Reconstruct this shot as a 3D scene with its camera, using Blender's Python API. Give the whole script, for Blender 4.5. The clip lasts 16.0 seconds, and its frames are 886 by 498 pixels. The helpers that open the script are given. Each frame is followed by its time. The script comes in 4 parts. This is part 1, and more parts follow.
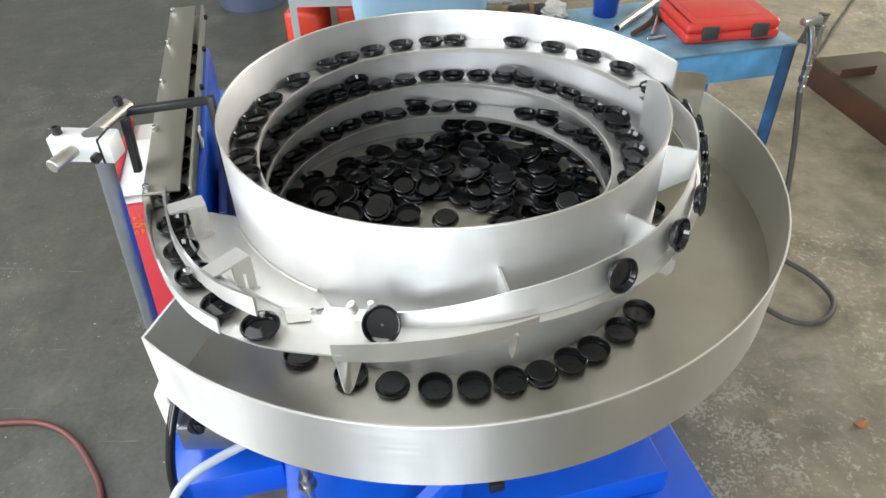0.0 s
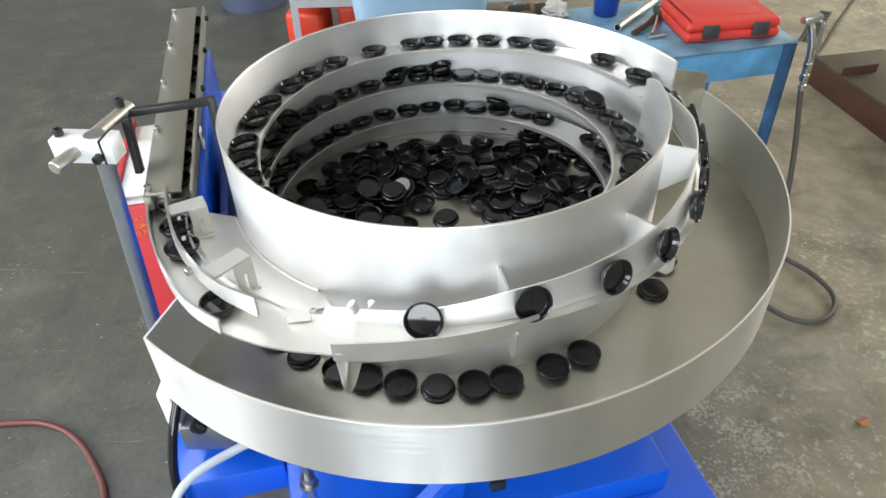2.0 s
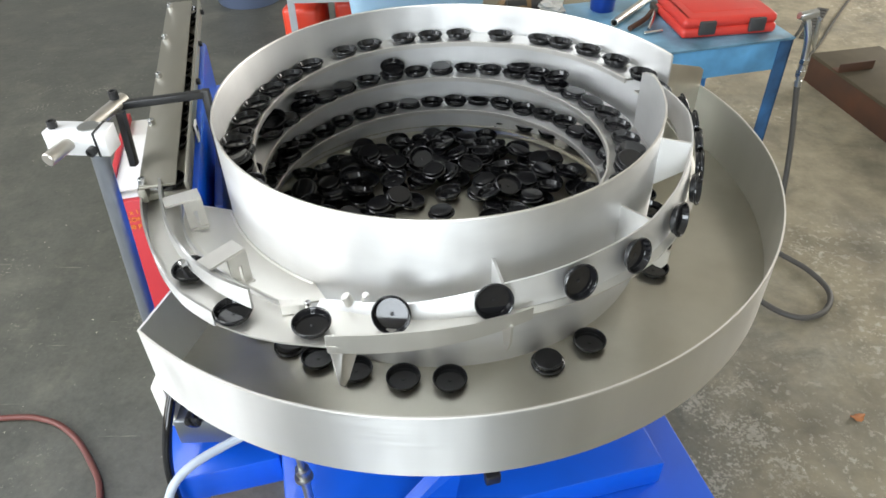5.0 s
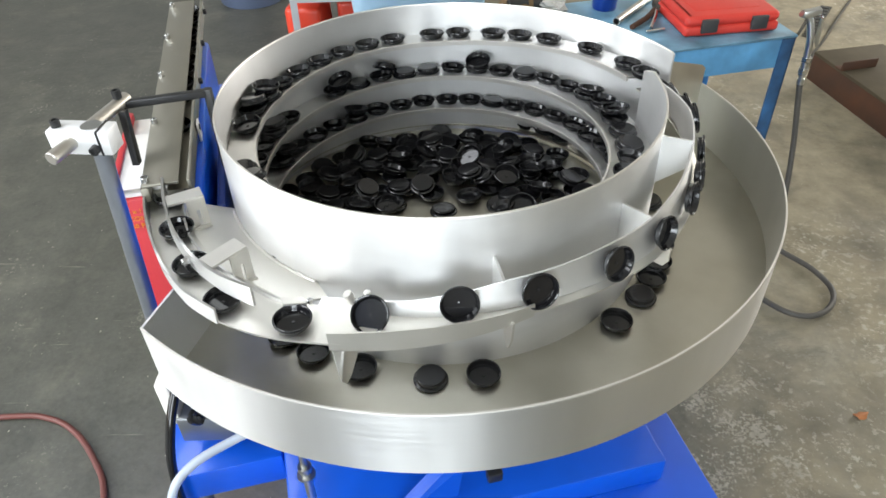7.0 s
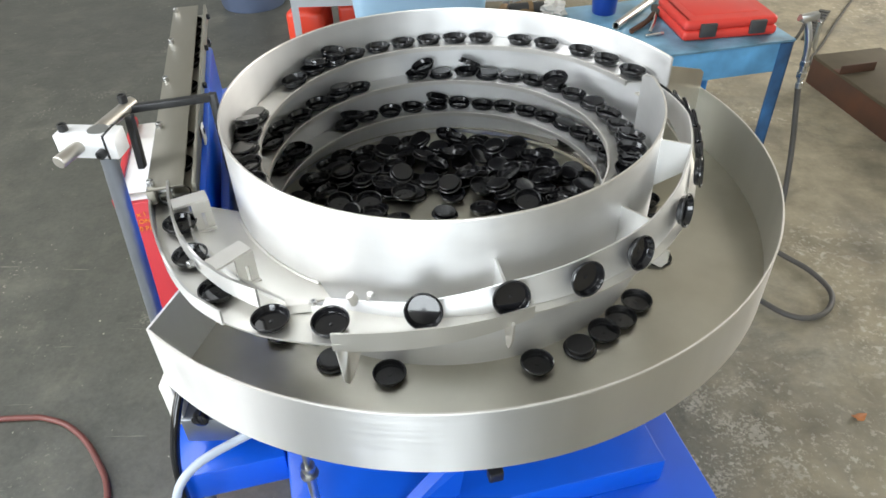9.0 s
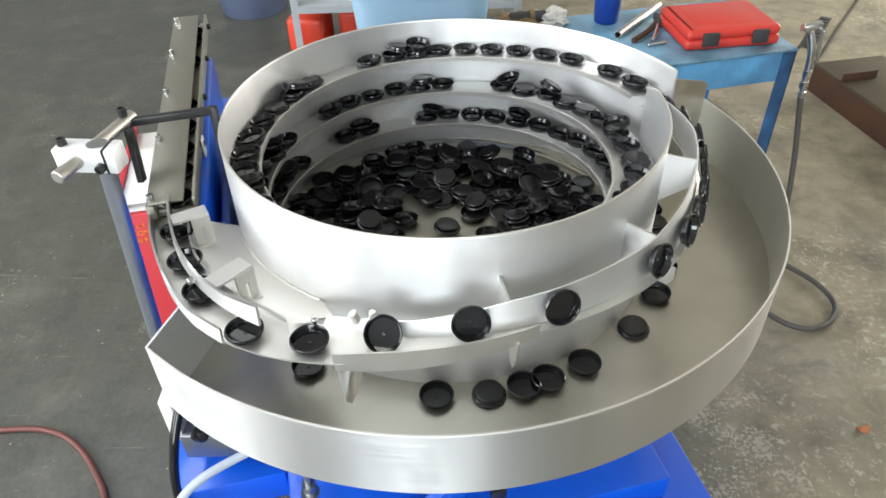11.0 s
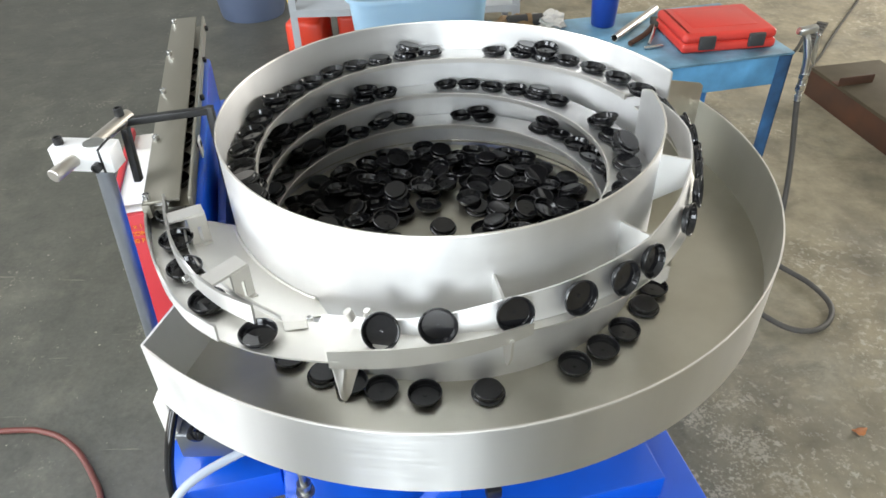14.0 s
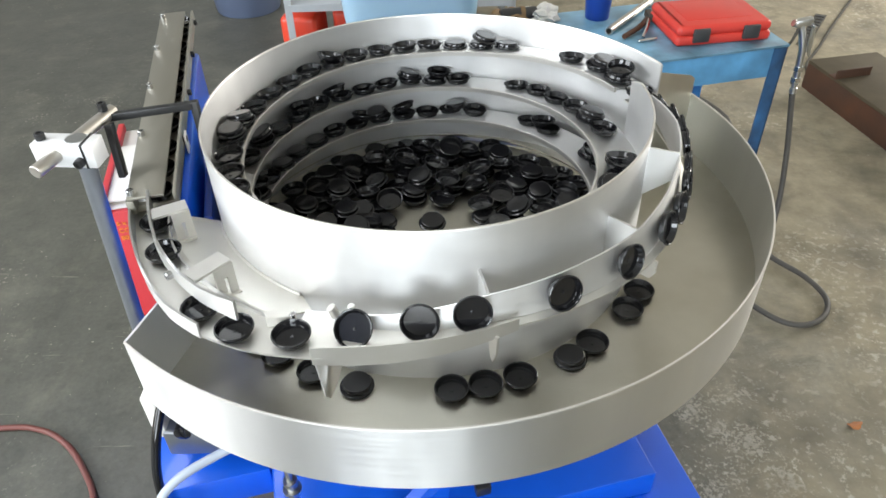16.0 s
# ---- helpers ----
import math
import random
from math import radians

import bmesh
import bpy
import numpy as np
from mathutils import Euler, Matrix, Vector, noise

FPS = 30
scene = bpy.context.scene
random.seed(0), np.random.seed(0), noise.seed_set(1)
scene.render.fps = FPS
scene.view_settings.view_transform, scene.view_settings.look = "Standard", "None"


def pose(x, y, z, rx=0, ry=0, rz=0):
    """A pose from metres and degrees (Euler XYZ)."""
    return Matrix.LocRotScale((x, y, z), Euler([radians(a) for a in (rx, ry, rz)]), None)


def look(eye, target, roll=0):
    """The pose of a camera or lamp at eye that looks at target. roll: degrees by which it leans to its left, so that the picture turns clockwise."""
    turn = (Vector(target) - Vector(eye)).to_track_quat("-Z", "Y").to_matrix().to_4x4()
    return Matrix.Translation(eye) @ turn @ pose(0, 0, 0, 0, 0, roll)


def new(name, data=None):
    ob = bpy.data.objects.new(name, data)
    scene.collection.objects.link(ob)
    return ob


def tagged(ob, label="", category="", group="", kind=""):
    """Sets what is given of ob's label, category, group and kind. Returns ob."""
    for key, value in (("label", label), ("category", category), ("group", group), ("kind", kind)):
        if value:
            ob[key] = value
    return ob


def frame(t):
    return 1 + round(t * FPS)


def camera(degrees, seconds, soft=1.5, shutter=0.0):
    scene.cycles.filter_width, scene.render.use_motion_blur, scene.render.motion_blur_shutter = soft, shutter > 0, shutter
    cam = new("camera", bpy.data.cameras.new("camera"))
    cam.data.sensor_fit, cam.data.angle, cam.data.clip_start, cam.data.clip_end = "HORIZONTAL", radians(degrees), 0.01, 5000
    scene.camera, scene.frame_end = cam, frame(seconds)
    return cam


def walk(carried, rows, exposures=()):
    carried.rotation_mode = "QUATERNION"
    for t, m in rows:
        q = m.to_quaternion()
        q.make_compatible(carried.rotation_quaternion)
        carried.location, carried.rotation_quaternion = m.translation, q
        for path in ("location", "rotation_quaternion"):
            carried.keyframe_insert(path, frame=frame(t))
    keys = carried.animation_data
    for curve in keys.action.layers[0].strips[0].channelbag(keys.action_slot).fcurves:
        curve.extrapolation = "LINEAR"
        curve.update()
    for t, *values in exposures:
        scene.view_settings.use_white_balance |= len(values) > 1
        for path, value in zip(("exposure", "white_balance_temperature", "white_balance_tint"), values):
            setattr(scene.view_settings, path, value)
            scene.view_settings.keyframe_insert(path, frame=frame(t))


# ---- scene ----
cam = camera(64.0, 16.0, soft=1.6)
H = 0.895          # height of the bowl's rim over the floor
PATH = [
    (0, (-0.0051, -0.8810, H + 0.4474), (-0.0051, -0.1069, H - 0.1857), -1.37),
    (0.5, (-0.0066, -0.8792, H + 0.4471), (-0.0051, -0.1059, H - 0.1870), -1.24),
    (1, (-0.0040, -0.8817, H + 0.4479), (-0.0063, -0.1089, H - 0.1868), -1.58),
    (1.5, (-0.0028, -0.8850, H + 0.4480), (-0.0125, -0.1123, H - 0.1866), -2.07),
    (2, (-0.0025, -0.8834, H + 0.4487), (-0.0059, -0.1093, H - 0.1844), -1.74),
    (2.5, (-0.0036, -0.8824, H + 0.4478), (-0.0078, -0.1084, H - 0.1853), -1.71),
    (3, (-0.0054, -0.8831, H + 0.4475), (-0.0062, -0.1090, H - 0.1856), -1.41),
    (3.5, (-0.0030, -0.8853, H + 0.4480), (-0.0066, -0.1104, H - 0.1841), -1.67),
    (4, (-0.0000, -0.8865, H + 0.4464), (0.0002, -0.1145, H - 0.1893), -1.48),
    (6.5, (0.0014, -0.8865, H + 0.4437), (-0.0008, -0.1150, H - 0.1925), -1.64),
    (7, (0.0025, -0.8893, H + 0.4439), (-0.0019, -0.1179, H - 0.1925), -1.79),
    (7.5, (0.0025, -0.8888, H + 0.4438), (-0.0027, -0.1175, H - 0.1927), -1.84),
    (8, (0.0010, -0.8943, H + 0.4482), (-0.0037, -0.1206, H - 0.1853), -1.73),
    (8.5, (0.0015, -0.8998, H + 0.4501), (-0.0033, -0.1260, H - 0.1834), -1.84),
    (11, (-0.0030, -0.8816, H + 0.4560), (-0.0068, -0.1042, H - 0.1728), -1.71),
    (11.5, (0.0006, -0.8752, H + 0.4576), (-0.0020, -0.0962, H - 0.1694), -1.73),
    (12, (0.0015, -0.8832, H + 0.4588), (-0.0024, -0.1016, H - 0.1650), -1.65),
    (12.5, (0.0075, -0.8879, H + 0.4527), (0.0037, -0.1073, H - 0.1723), -1.89),
    (13, (0.0083, -0.8875, H + 0.4515), (0.0031, -0.1100, H - 0.1774), -1.92),
    (13.5, (0.0039, -0.8870, H + 0.4525), (-0.0014, -0.1086, H - 0.1753), -1.77),
    (14, (0.0016, -0.8883, H + 0.4523), (-0.0007, -0.1066, H - 0.1714), -1.56),
    (14.5, (0.0030, -0.8881, H + 0.4492), (0.0031, -0.1085, H - 0.1771), -1.53),
    (15, (0.0055, -0.8835, H + 0.4503), (0.0074, -0.1042, H - 0.1763), -1.64),
    (15.5, (0.0040, -0.8817, H + 0.4495), (0.0047, -0.1022, H - 0.1769), -1.63),
    (16, (0.0189, -0.8826, H + 0.4468), (0.0157, -0.1051, H - 0.1821), -1.84),
]
walk(cam, [(t, look(eye, target, roll)) for t, eye, target, roll in PATH],
     exposures=[(0, 0.10), (16, 0.17)])

# ---- world and light ----
world = bpy.data.worlds.new("sky")
scene.world = world
world.use_nodes = True
wn = world.node_tree
sky = wn.nodes.new("ShaderNodeTexSky")
sky.sky_type, sky.sun_disc = "NISHITA", False
sky.sun_elevation, sky.sun_rotation = radians(38), radians(250)
wn.nodes["Background"].inputs[1].default_value = 0.12
wn.links.new(sky.outputs[0], wn.nodes["Background"].inputs[0])


def area(name, at, target, sx, sy, watts, colour):
    lamp = bpy.data.lights.new(name, "AREA")
    lamp.shape, lamp.size, lamp.size_y, lamp.energy, lamp.color = "RECTANGLE", sx, sy, watts, colour
    ob = new(name, lamp)
    ob.matrix_world = look(at, target)
    return ob


DOOR_W, OVERHEAD_W, RIGHT_W, SOUTH_W = 300, 125, 300, 300
area("door_daylight", (-4.9, -1.8, 2.3), (0, -1.0, 1.0), 4.6, 2.5, DOOR_W, (0.91, 0.965, 1.0))
area("front_door_daylight", (-0.9, -5.9, 2.2), (-0.9, 0, 1.6), 2.9, 2.6, SOUTH_W, (0.88, 0.95, 1.0))
# unseen overhead fill, added to brighten the bowl's inner walls and flat plates
area("overhead_fill", (-2.7, -0.2, 4.45), (-2.7, -0.2, 0), 1.4, 5.0, OVERHEAD_W, (0.96, 0.98, 1.0))
# unseen side fill, added to brighten the pan's right wall and the floor
area("side_fill", (5.9, 4.25, 2.0), (0.6, 1.6, 0.3), 3.0, 2.4, RIGHT_W, (1.0, 0.95, 0.87))


# ---- materials ----
def mat(name, base, rough=0.5, metal=0.0, grain=None, grain_scale=30.0, grain_amount=0.5, bump=0.0, bump_scale=200.0,
        stretch=(1, 1, 1), rough_vary=0.0, coat=0.0, spec=0.5, transmission=0.0, brushed=0.0):
    m = bpy.data.materials.new(name)
    m.use_nodes = True
    nt = m.node_tree
    b = nt.nodes["Principled BSDF"]
    b.inputs["Roughness"].default_value, b.inputs["Metallic"].default_value = rough, metal
    b.inputs["Coat Weight"].default_value = coat
    b.inputs["Specular IOR Level"].default_value = spec
    b.inputs["Transmission Weight"].default_value = transmission
    b.inputs["Base Color"].default_value = (*base, 1)
    if brushed:
        # brushed round the upright axis: highlights spread up and down
        tg = nt.nodes.new("ShaderNodeTangent")
        tg.direction_type, tg.axis = "RADIAL", "Z"
        nt.links.new(tg.outputs[0], b.inputs["Tangent"])
        b.inputs["Anisotropic"].default_value, b.inputs["Anisotropic Rotation"].default_value = brushed, 0.25
    co = nt.nodes.new("ShaderNodeTexCoord")
    mp = nt.nodes.new("ShaderNodeMapping")
    mp.inputs["Scale"].default_value = stretch
    nt.links.new(co.outputs["Object"], mp.inputs["Vector"])
    n1 = nt.nodes.new("ShaderNodeTexNoise")
    n1.inputs["Scale"].default_value, n1.inputs["Detail"].default_value = grain_scale, 6
    nt.links.new(mp.outputs[0], n1.inputs["Vector"])
    n2 = nt.nodes.new("ShaderNodeTexNoise")
    n2.inputs["Scale"].default_value, n2.inputs["Detail"].default_value = grain_scale * 0.17, 4
    nt.links.new(mp.outputs[0], n2.inputs["Vector"])
    mixf = nt.nodes.new("ShaderNodeMath")
    mixf.operation = "MULTIPLY_ADD"
    nt.links.new(n1.outputs[0], mixf.inputs[0])
    mixf.inputs[1].default_value = 0.5
    half = nt.nodes.new("ShaderNodeMath")
    half.operation = "MULTIPLY"
    nt.links.new(n2.outputs[0], half.inputs[0])
    half.inputs[1].default_value = 0.5
    nt.links.new(half.outputs[0], mixf.inputs[2])
    if grain:
        ramp = nt.nodes.new("ShaderNodeValToRGB")
        ramp.color_ramp.elements[0].position, ramp.color_ramp.elements[1].position = 0.5 - 0.25 * grain_amount, 0.5 + 0.25 * grain_amount
        ramp.color_ramp.elements[0].color, ramp.color_ramp.elements[1].color = (*grain, 1), (*base, 1)
        nt.links.new(mixf.outputs[0], ramp.inputs[0])
        nt.links.new(ramp.outputs[0], b.inputs["Base Color"])
    if rough_vary:
        mr = nt.nodes.new("ShaderNodeMapRange")
        mr.inputs["From Min"].default_value, mr.inputs["From Max"].default_value = 0.3, 0.7
        mr.inputs["To Min"].default_value, mr.inputs["To Max"].default_value = rough - rough_vary, rough + rough_vary
        nt.links.new(mixf.outputs[0], mr.inputs["Value"])
        nt.links.new(mr.outputs[0], b.inputs["Roughness"])
    if brushed:
        # upright smears and polishing marks
        mp2 = nt.nodes.new("ShaderNodeMapping")
        mp2.inputs["Scale"].default_value = (1, 1, 0.12)
        nt.links.new(co.outputs["Object"], mp2.inputs[0])
        n4 = nt.nodes.new("ShaderNodeTexNoise")
        n4.inputs["Scale"].default_value, n4.inputs["Detail"].default_value = 26, 5
        nt.links.new(mp2.outputs[0], n4.inputs["Vector"])
        mr2 = nt.nodes.new("ShaderNodeMapRange")
        mr2.inputs["From Min"].default_value, mr2.inputs["From Max"].default_value = 0.3, 0.7
        mr2.inputs["To Min"].default_value, mr2.inputs["To Max"].default_value = brushed - 0.12, brushed + 0.08
        nt.links.new(n4.outputs[0], mr2.inputs["Value"])
        nt.links.new(mr2.outputs[0], b.inputs["Anisotropic"])
        # wide upright bands paint smudges and reflections into the base colour
        n5 = nt.nodes.new("ShaderNodeTexNoise")
        n5.inputs["Scale"].default_value, n5.inputs["Detail"].default_value = 9, 5
        nt.links.new(mp2.outputs[0], n5.inputs["Vector"])
        mr3 = nt.nodes.new("ShaderNodeMapRange")
        mr3.inputs["From Min"].default_value, mr3.inputs["From Max"].default_value = 0.32, 0.68
        mr3.inputs["To Min"].default_value, mr3.inputs["To Max"].default_value = 0.92, 1.05
        nt.links.new(n5.outputs[0], mr3.inputs["Value"])
        tone = nt.nodes.new("ShaderNodeMix")
        tone.data_type, tone.blend_type, tone.clamp_result = "RGBA", "MULTIPLY", True
        tone.inputs[0].default_value = 1.0
        nt.links.new(ramp.outputs[0], tone.inputs[6])
        nt.links.new(mr3.outputs[0], tone.inputs[7])
        nt.links.new(tone.outputs[2], b.inputs["Base Color"])
    if bump:
        n3 = nt.nodes.new("ShaderNodeTexNoise")
        n3.inputs["Scale"].default_value, n3.inputs["Detail"].default_value = bump_scale, 3
        nt.links.new(mp.outputs[0], n3.inputs["Vector"])
        bp = nt.nodes.new("ShaderNodeBump")
        bp.inputs["Strength"].default_value, bp.inputs["Distance"].default_value = bump, 0.002
        nt.links.new(n3.outputs[0], bp.inputs["Height"])
        nt.links.new(bp.outputs[0], b.inputs["Normal"])
    return m


STEEL = mat("brushed_stainless", (0.75, 0.745, 0.73), 0.43, 1.0, (0.70, 0.695, 0.68), 40, 1.5, 0.015, 60, (1, 1, 40), 0.05, brushed=0.85)
STEEL_ROLLED = mat("rolled_stainless", (0.86, 0.86, 0.855), 0.56, 1.0, (0.72, 0.715, 0.705), 14, 1.2, 0.05, 90, (1, 1, 3), 0.05, brushed=0.55)
STEEL_FLOOR = mat("worn_stainless_sheet", (0.64, 0.62, 0.545), 0.38, 1.0, (0.45, 0.43, 0.36), 14, 0.9, 0.05, 140, (1, 1, 1), 0.08)
STEEL_DULL = mat("dull_steel_plate", (0.37, 0.352, 0.30), 0.5, 1.0, (0.29, 0.275, 0.23), 16, 1.4, 0.08, 150, (5, 1, 5), 0.06)
STEEL_PLAIN = mat("plain_stainless_sheet", (0.80, 0.785, 0.74), 0.5, 1.0, (0.70, 0.685, 0.635), 18, 1.2, 0.04, 120, (1, 1, 1), 0.06)
EDGE = mat("cut_steel_edge", (0.80, 0.78, 0.74), 0.48, 1.0, (0.70, 0.68, 0.64), 40, 1.2)
CHROME = mat("bright_steel", (0.7, 0.7, 0.7), 0.18, 1.0, (0.6, 0.6, 0.6), 50, 1.0)
ZINC = mat("zinc_plated", (0.62, 0.63, 0.62), 0.3, 1.0, (0.5, 0.5, 0.48), 60, 1.0)
BLACK = mat("black_plastic", (0.0065, 0.0065, 0.0075), 0.12, 0.0, (0.010, 0.010, 0.0115), 80, 1.0, 0.012, 500, spec=0.55)
BLACK_STEEL = mat("black_oxide_steel", (0.010, 0.010, 0.011), 0.4, 0.0, (0.02, 0.02, 0.02), 60, 1.0)
PAINT_BLUE = mat("blue_enamel", (0.004, 0.100, 0.67), 0.3, 0.0, (0.003, 0.076, 0.51), 12, 1.0, 0.04, 60, coat=0.25)
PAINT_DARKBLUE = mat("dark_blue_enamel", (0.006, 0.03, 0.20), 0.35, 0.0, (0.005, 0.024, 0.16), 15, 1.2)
TABLE_BLUE = mat("scuffed_light_blue_paint", (0.15, 0.46, 0.80), 0.42, 0.0, (0.055, 0.16, 0.28), 10, 0.55, 0.05, 90)
TABLE_TOP = mat("stained_blue_table_paint", (0.24, 0.50, 0.70), 0.40, 0.0, (0.06, 0.12, 0.16), 11, 0.5, 0.06, 120)
ALU = mat("machined_aluminium", (0.86, 0.86, 0.86), 0.42, 0.35, (0.8, 0.8, 0.8), 40, 1.0)
ROD = mat("ground_steel_rod", (0.60, 0.57, 0.52), 0.4, 1.0, (0.50, 0.47, 0.42), 40, 1.0, stretch=(1, 1, 0.1))
POST = mat("dull_grey_steel_post", (0.36, 0.38, 0.41), 0.38, 0.9, (0.28, 0.30, 0.33), 30, 1.0)
LEG_BLUE = mat("chipped_mid_blue_paint", (0.05, 0.20, 0.46), 0.4, 0.0, (0.010, 0.022, 0.045), 9, 0.55, 0.05, 90)
RED_CASE = mat("red_moulded_plastic", (0.60, 0.045, 0.03), 0.42, 0.0, (0.52, 0.038, 0.028), 30, 1.2, 0.05, 200)
RED_CAN = mat("red_polyethylene", (0.72, 0.06, 0.025), 0.38, 0.0, (0.62, 0.05, 0.025), 14, 1.2)
RED_CARD = mat("red_printed_card", (0.55, 0.035, 0.04), 0.5, 0.0, (0.48, 0.03, 0.035), 20, 1.2)
WHITE_CARD = mat("white_printed_card", (0.78, 0.75, 0.69), 0.55, 0.0, (0.72, 0.69, 0.62), 20, 1.2)
ORANGE_INK = mat("orange_ink", (0.85, 0.30, 0.03), 0.5, 0.0, (0.8, 0.27, 0.03), 30, 1.0)
YELLOW = mat("yellow_plastic", (0.72, 0.55, 0.03), 0.4, 0.0, (0.65, 0.48, 0.03), 30, 1.0)
RUBBER = mat("grey_rubber_hose", (0.085, 0.078, 0.066), 0.6, 0.0, (0.055, 0.05, 0.043), 40, 1.0, 0.1, 250)
CABLE_BLACK = mat("black_plastic", (0.0055, 0.0055, 0.006), 0.13, 0.0, (0.009, 0.009, 0.0095), 80, 1.0, 0.02, 500, spec=0.42)
CABLE_GREY = mat("light_grey_cable_sheath", (0.45, 0.50, 0.58), 0.4, 0.0, (0.40, 0.45, 0.52), 20, 1.0)
HOSE_RED = mat("red_brown_air_hose", (0.15, 0.040, 0.030), 0.5, 0.0, (0.10, 0.030, 0.024), 30, 1.0)
RUST = mat("rusty_steel", (0.105, 0.036, 0.012), 0.75, 0.0, (0.030, 0.019, 0.013), 7, 0.8, 0.3, 60)
GREY_STEEL = mat("dark_grey_mill_scale", (0.075, 0.07, 0.058), 0.75, 0.0, (0.045, 0.042, 0.035), 14, 1.0, 0.15, 80, spec=0.2)
BEAM_TOP = mat("dusty_brown_steel", (0.105, 0.086, 0.054), 0.8, 0.0, (0.060, 0.048, 0.031), 12, 1.0, 0.2, 80, spec=0.2)
RACK = mat("grey_painted_angle", (0.42, 0.44, 0.46), 0.45, 0.2, (0.34, 0.36, 0.38), 20, 1.0)
BIN = mat("pale_blue_translucent_plastic", (0.48, 0.68, 0.82), 0.3, 0.0, (0.42, 0.62, 0.76), 8, 1.2, transmission=0.25)
DEEP_BLUE = mat("deep_blue_plastic", (0.012, 0.06, 0.38), 0.3, 0.0, (0.01, 0.045, 0.30), 40, 1.2)
CLOTH = mat("white_rag_cloth", (0.72, 0.70, 0.66), 0.9, 0.0, (0.6, 0.58, 0.53), 30, 1.0, 0.3, 120)
TUB = mat("blue_grey_tub_plastic", (0.10, 0.13, 0.20), 0.35, 0.0, (0.08, 0.10, 0.16), 10, 1.2)
DARK = mat("dark_worn_plastic", (0.03, 0.03, 0.033), 0.5, 0.0, (0.05, 0.048, 0.045), 20, 1.0)
LEAF = mat("dry_leaf", (0.50, 0.20, 0.07), 0.7, 0.0, (0.35, 0.13, 0.05), 60, 1.0)
# kept pale so that the steel has bright surroundings to reflect
WALL = mat("workshop_wall_sheet", (0.62, 0.62, 0.60), 0.7, 0.0, (0.54, 0.54, 0.52), 2.0, 1.2)


def floor_material():
    m = bpy.data.materials.new("painted_worn_concrete")
    m.use_nodes = True
    nt = m.node_tree
    b = nt.nodes["Principled BSDF"]
    co = nt.nodes.new("ShaderNodeTexCoord")

    def noise(scale, detail=6, dist=0.0, off=(0, 0, 0), rough=0.5):
        mp = nt.nodes.new("ShaderNodeMapping")
        mp.inputs["Location"].default_value = off
        nt.links.new(co.outputs["Object"], mp.inputs[0])
        n = nt.nodes.new("ShaderNodeTexNoise")
        n.inputs["Scale"].default_value, n.inputs["Detail"].default_value, n.inputs["Distortion"].default_value = scale, detail, dist
        n.inputs["Roughness"].default_value = rough
        nt.links.new(mp.outputs[0], n.inputs["Vector"])
        return n.outputs[0]

    def ramp(src, lo, hi, c0, c1):
        r = nt.nodes.new("ShaderNodeValToRGB")
        r.color_ramp.elements[0].position, r.color_ramp.elements[1].position = lo, hi
        r.color_ramp.elements[0].color, r.color_ramp.elements[1].color = (*c0, 1), (*c1, 1)
        nt.links.new(src, r.inputs[0])
        return r.outputs[0]

    def mix(fac, a, c):
        x = nt.nodes.new("ShaderNodeMix")
        x.data_type = "RGBA"
        nt.links.new(fac, x.inputs[0])
        nt.links.new(a, x.inputs[6])
        nt.links.new(c, x.inputs[7])
        return x.outputs[2]

    def math2(op, a, c):
        x = nt.nodes.new("ShaderNodeMath")
        x.operation = op
        for i, v in enumerate((a, c)):
            if isinstance(v, (int, float)):
                x.inputs[i].default_value = v
            else:
                nt.links.new(v, x.inputs[i])
        return x.outputs[0]

    paint = ramp(math2("ADD", math2("MULTIPLY", noise(7, 10, 0.0, (0, 0, 0), 0.65), 0.6), math2("MULTIPLY", noise(70, 6, 0.0, (1, 1, 0), 0.7), 0.4)), 0.33, 0.67, (0.043, 0.044, 0.036), (0.100, 0.099, 0.082))
    bare = ramp(noise(9, 12, 0.1, (3, 1, 0), 0.68), 0.3, 0.7, (0.185, 0.16, 0.105), (0.35, 0.30, 0.205))
    # the paint is worn off on the side of the table
    sep = nt.nodes.new("ShaderNodeSeparateXYZ")
    nt.links.new(co.outputs["Object"], sep.inputs[0])
    side = nt.nodes.new("ShaderNodeMapRange")
    side.inputs["From Min"].default_value, side.inputs["From Max"].default_value = 0.05, 1.15
    nt.links.new(math2("ADD", sep.outputs[0], math2("MULTIPLY", sep.outputs[1], 0.14)), side.inputs["Value"])
    # dust-coloured mottling, stronger to the right, brightens that side through the colour
    right_lift = ramp(math2("ADD", math2("MULTIPLY", noise(5, 10, 0.2, (6, 4, 0), 0.66), 0.7), math2("MULTIPLY", side.outputs[0], 0.5)), 0.36, 0.80, (0, 0, 0), (0.9, 0.9, 0.9))
    dusty = ramp(noise(24, 10, 0.1, (8, 3, 0), 0.7), 0.3, 0.7, (0.115, 0.112, 0.088), (0.32, 0.302, 0.235))
    paint = mix(right_lift, paint, dusty)
    # dark oily blots and pale scuffing over paint and concrete alike
    blots = ramp(noise(3.4, 12, 0.4, (9, 5, 0), 0.7), 0.56, 0.70, (0, 0, 0), (0.55, 0.55, 0.55))
    oily = ramp(noise(26, 8, 0.0, (4, 4, 0), 0.7), 0.3, 0.7, (0.030, 0.030, 0.024), (0.075, 0.072, 0.056))
    big = math2("ADD", math2("MULTIPLY", noise(2.2, 12, 0.3, (0, 0, 0), 0.66), 0.95), math2("MULTIPLY", side.outputs[0], 0.55))
    worn = ramp(big, 0.66, 1.02, (0, 0, 0), (1, 1, 1))
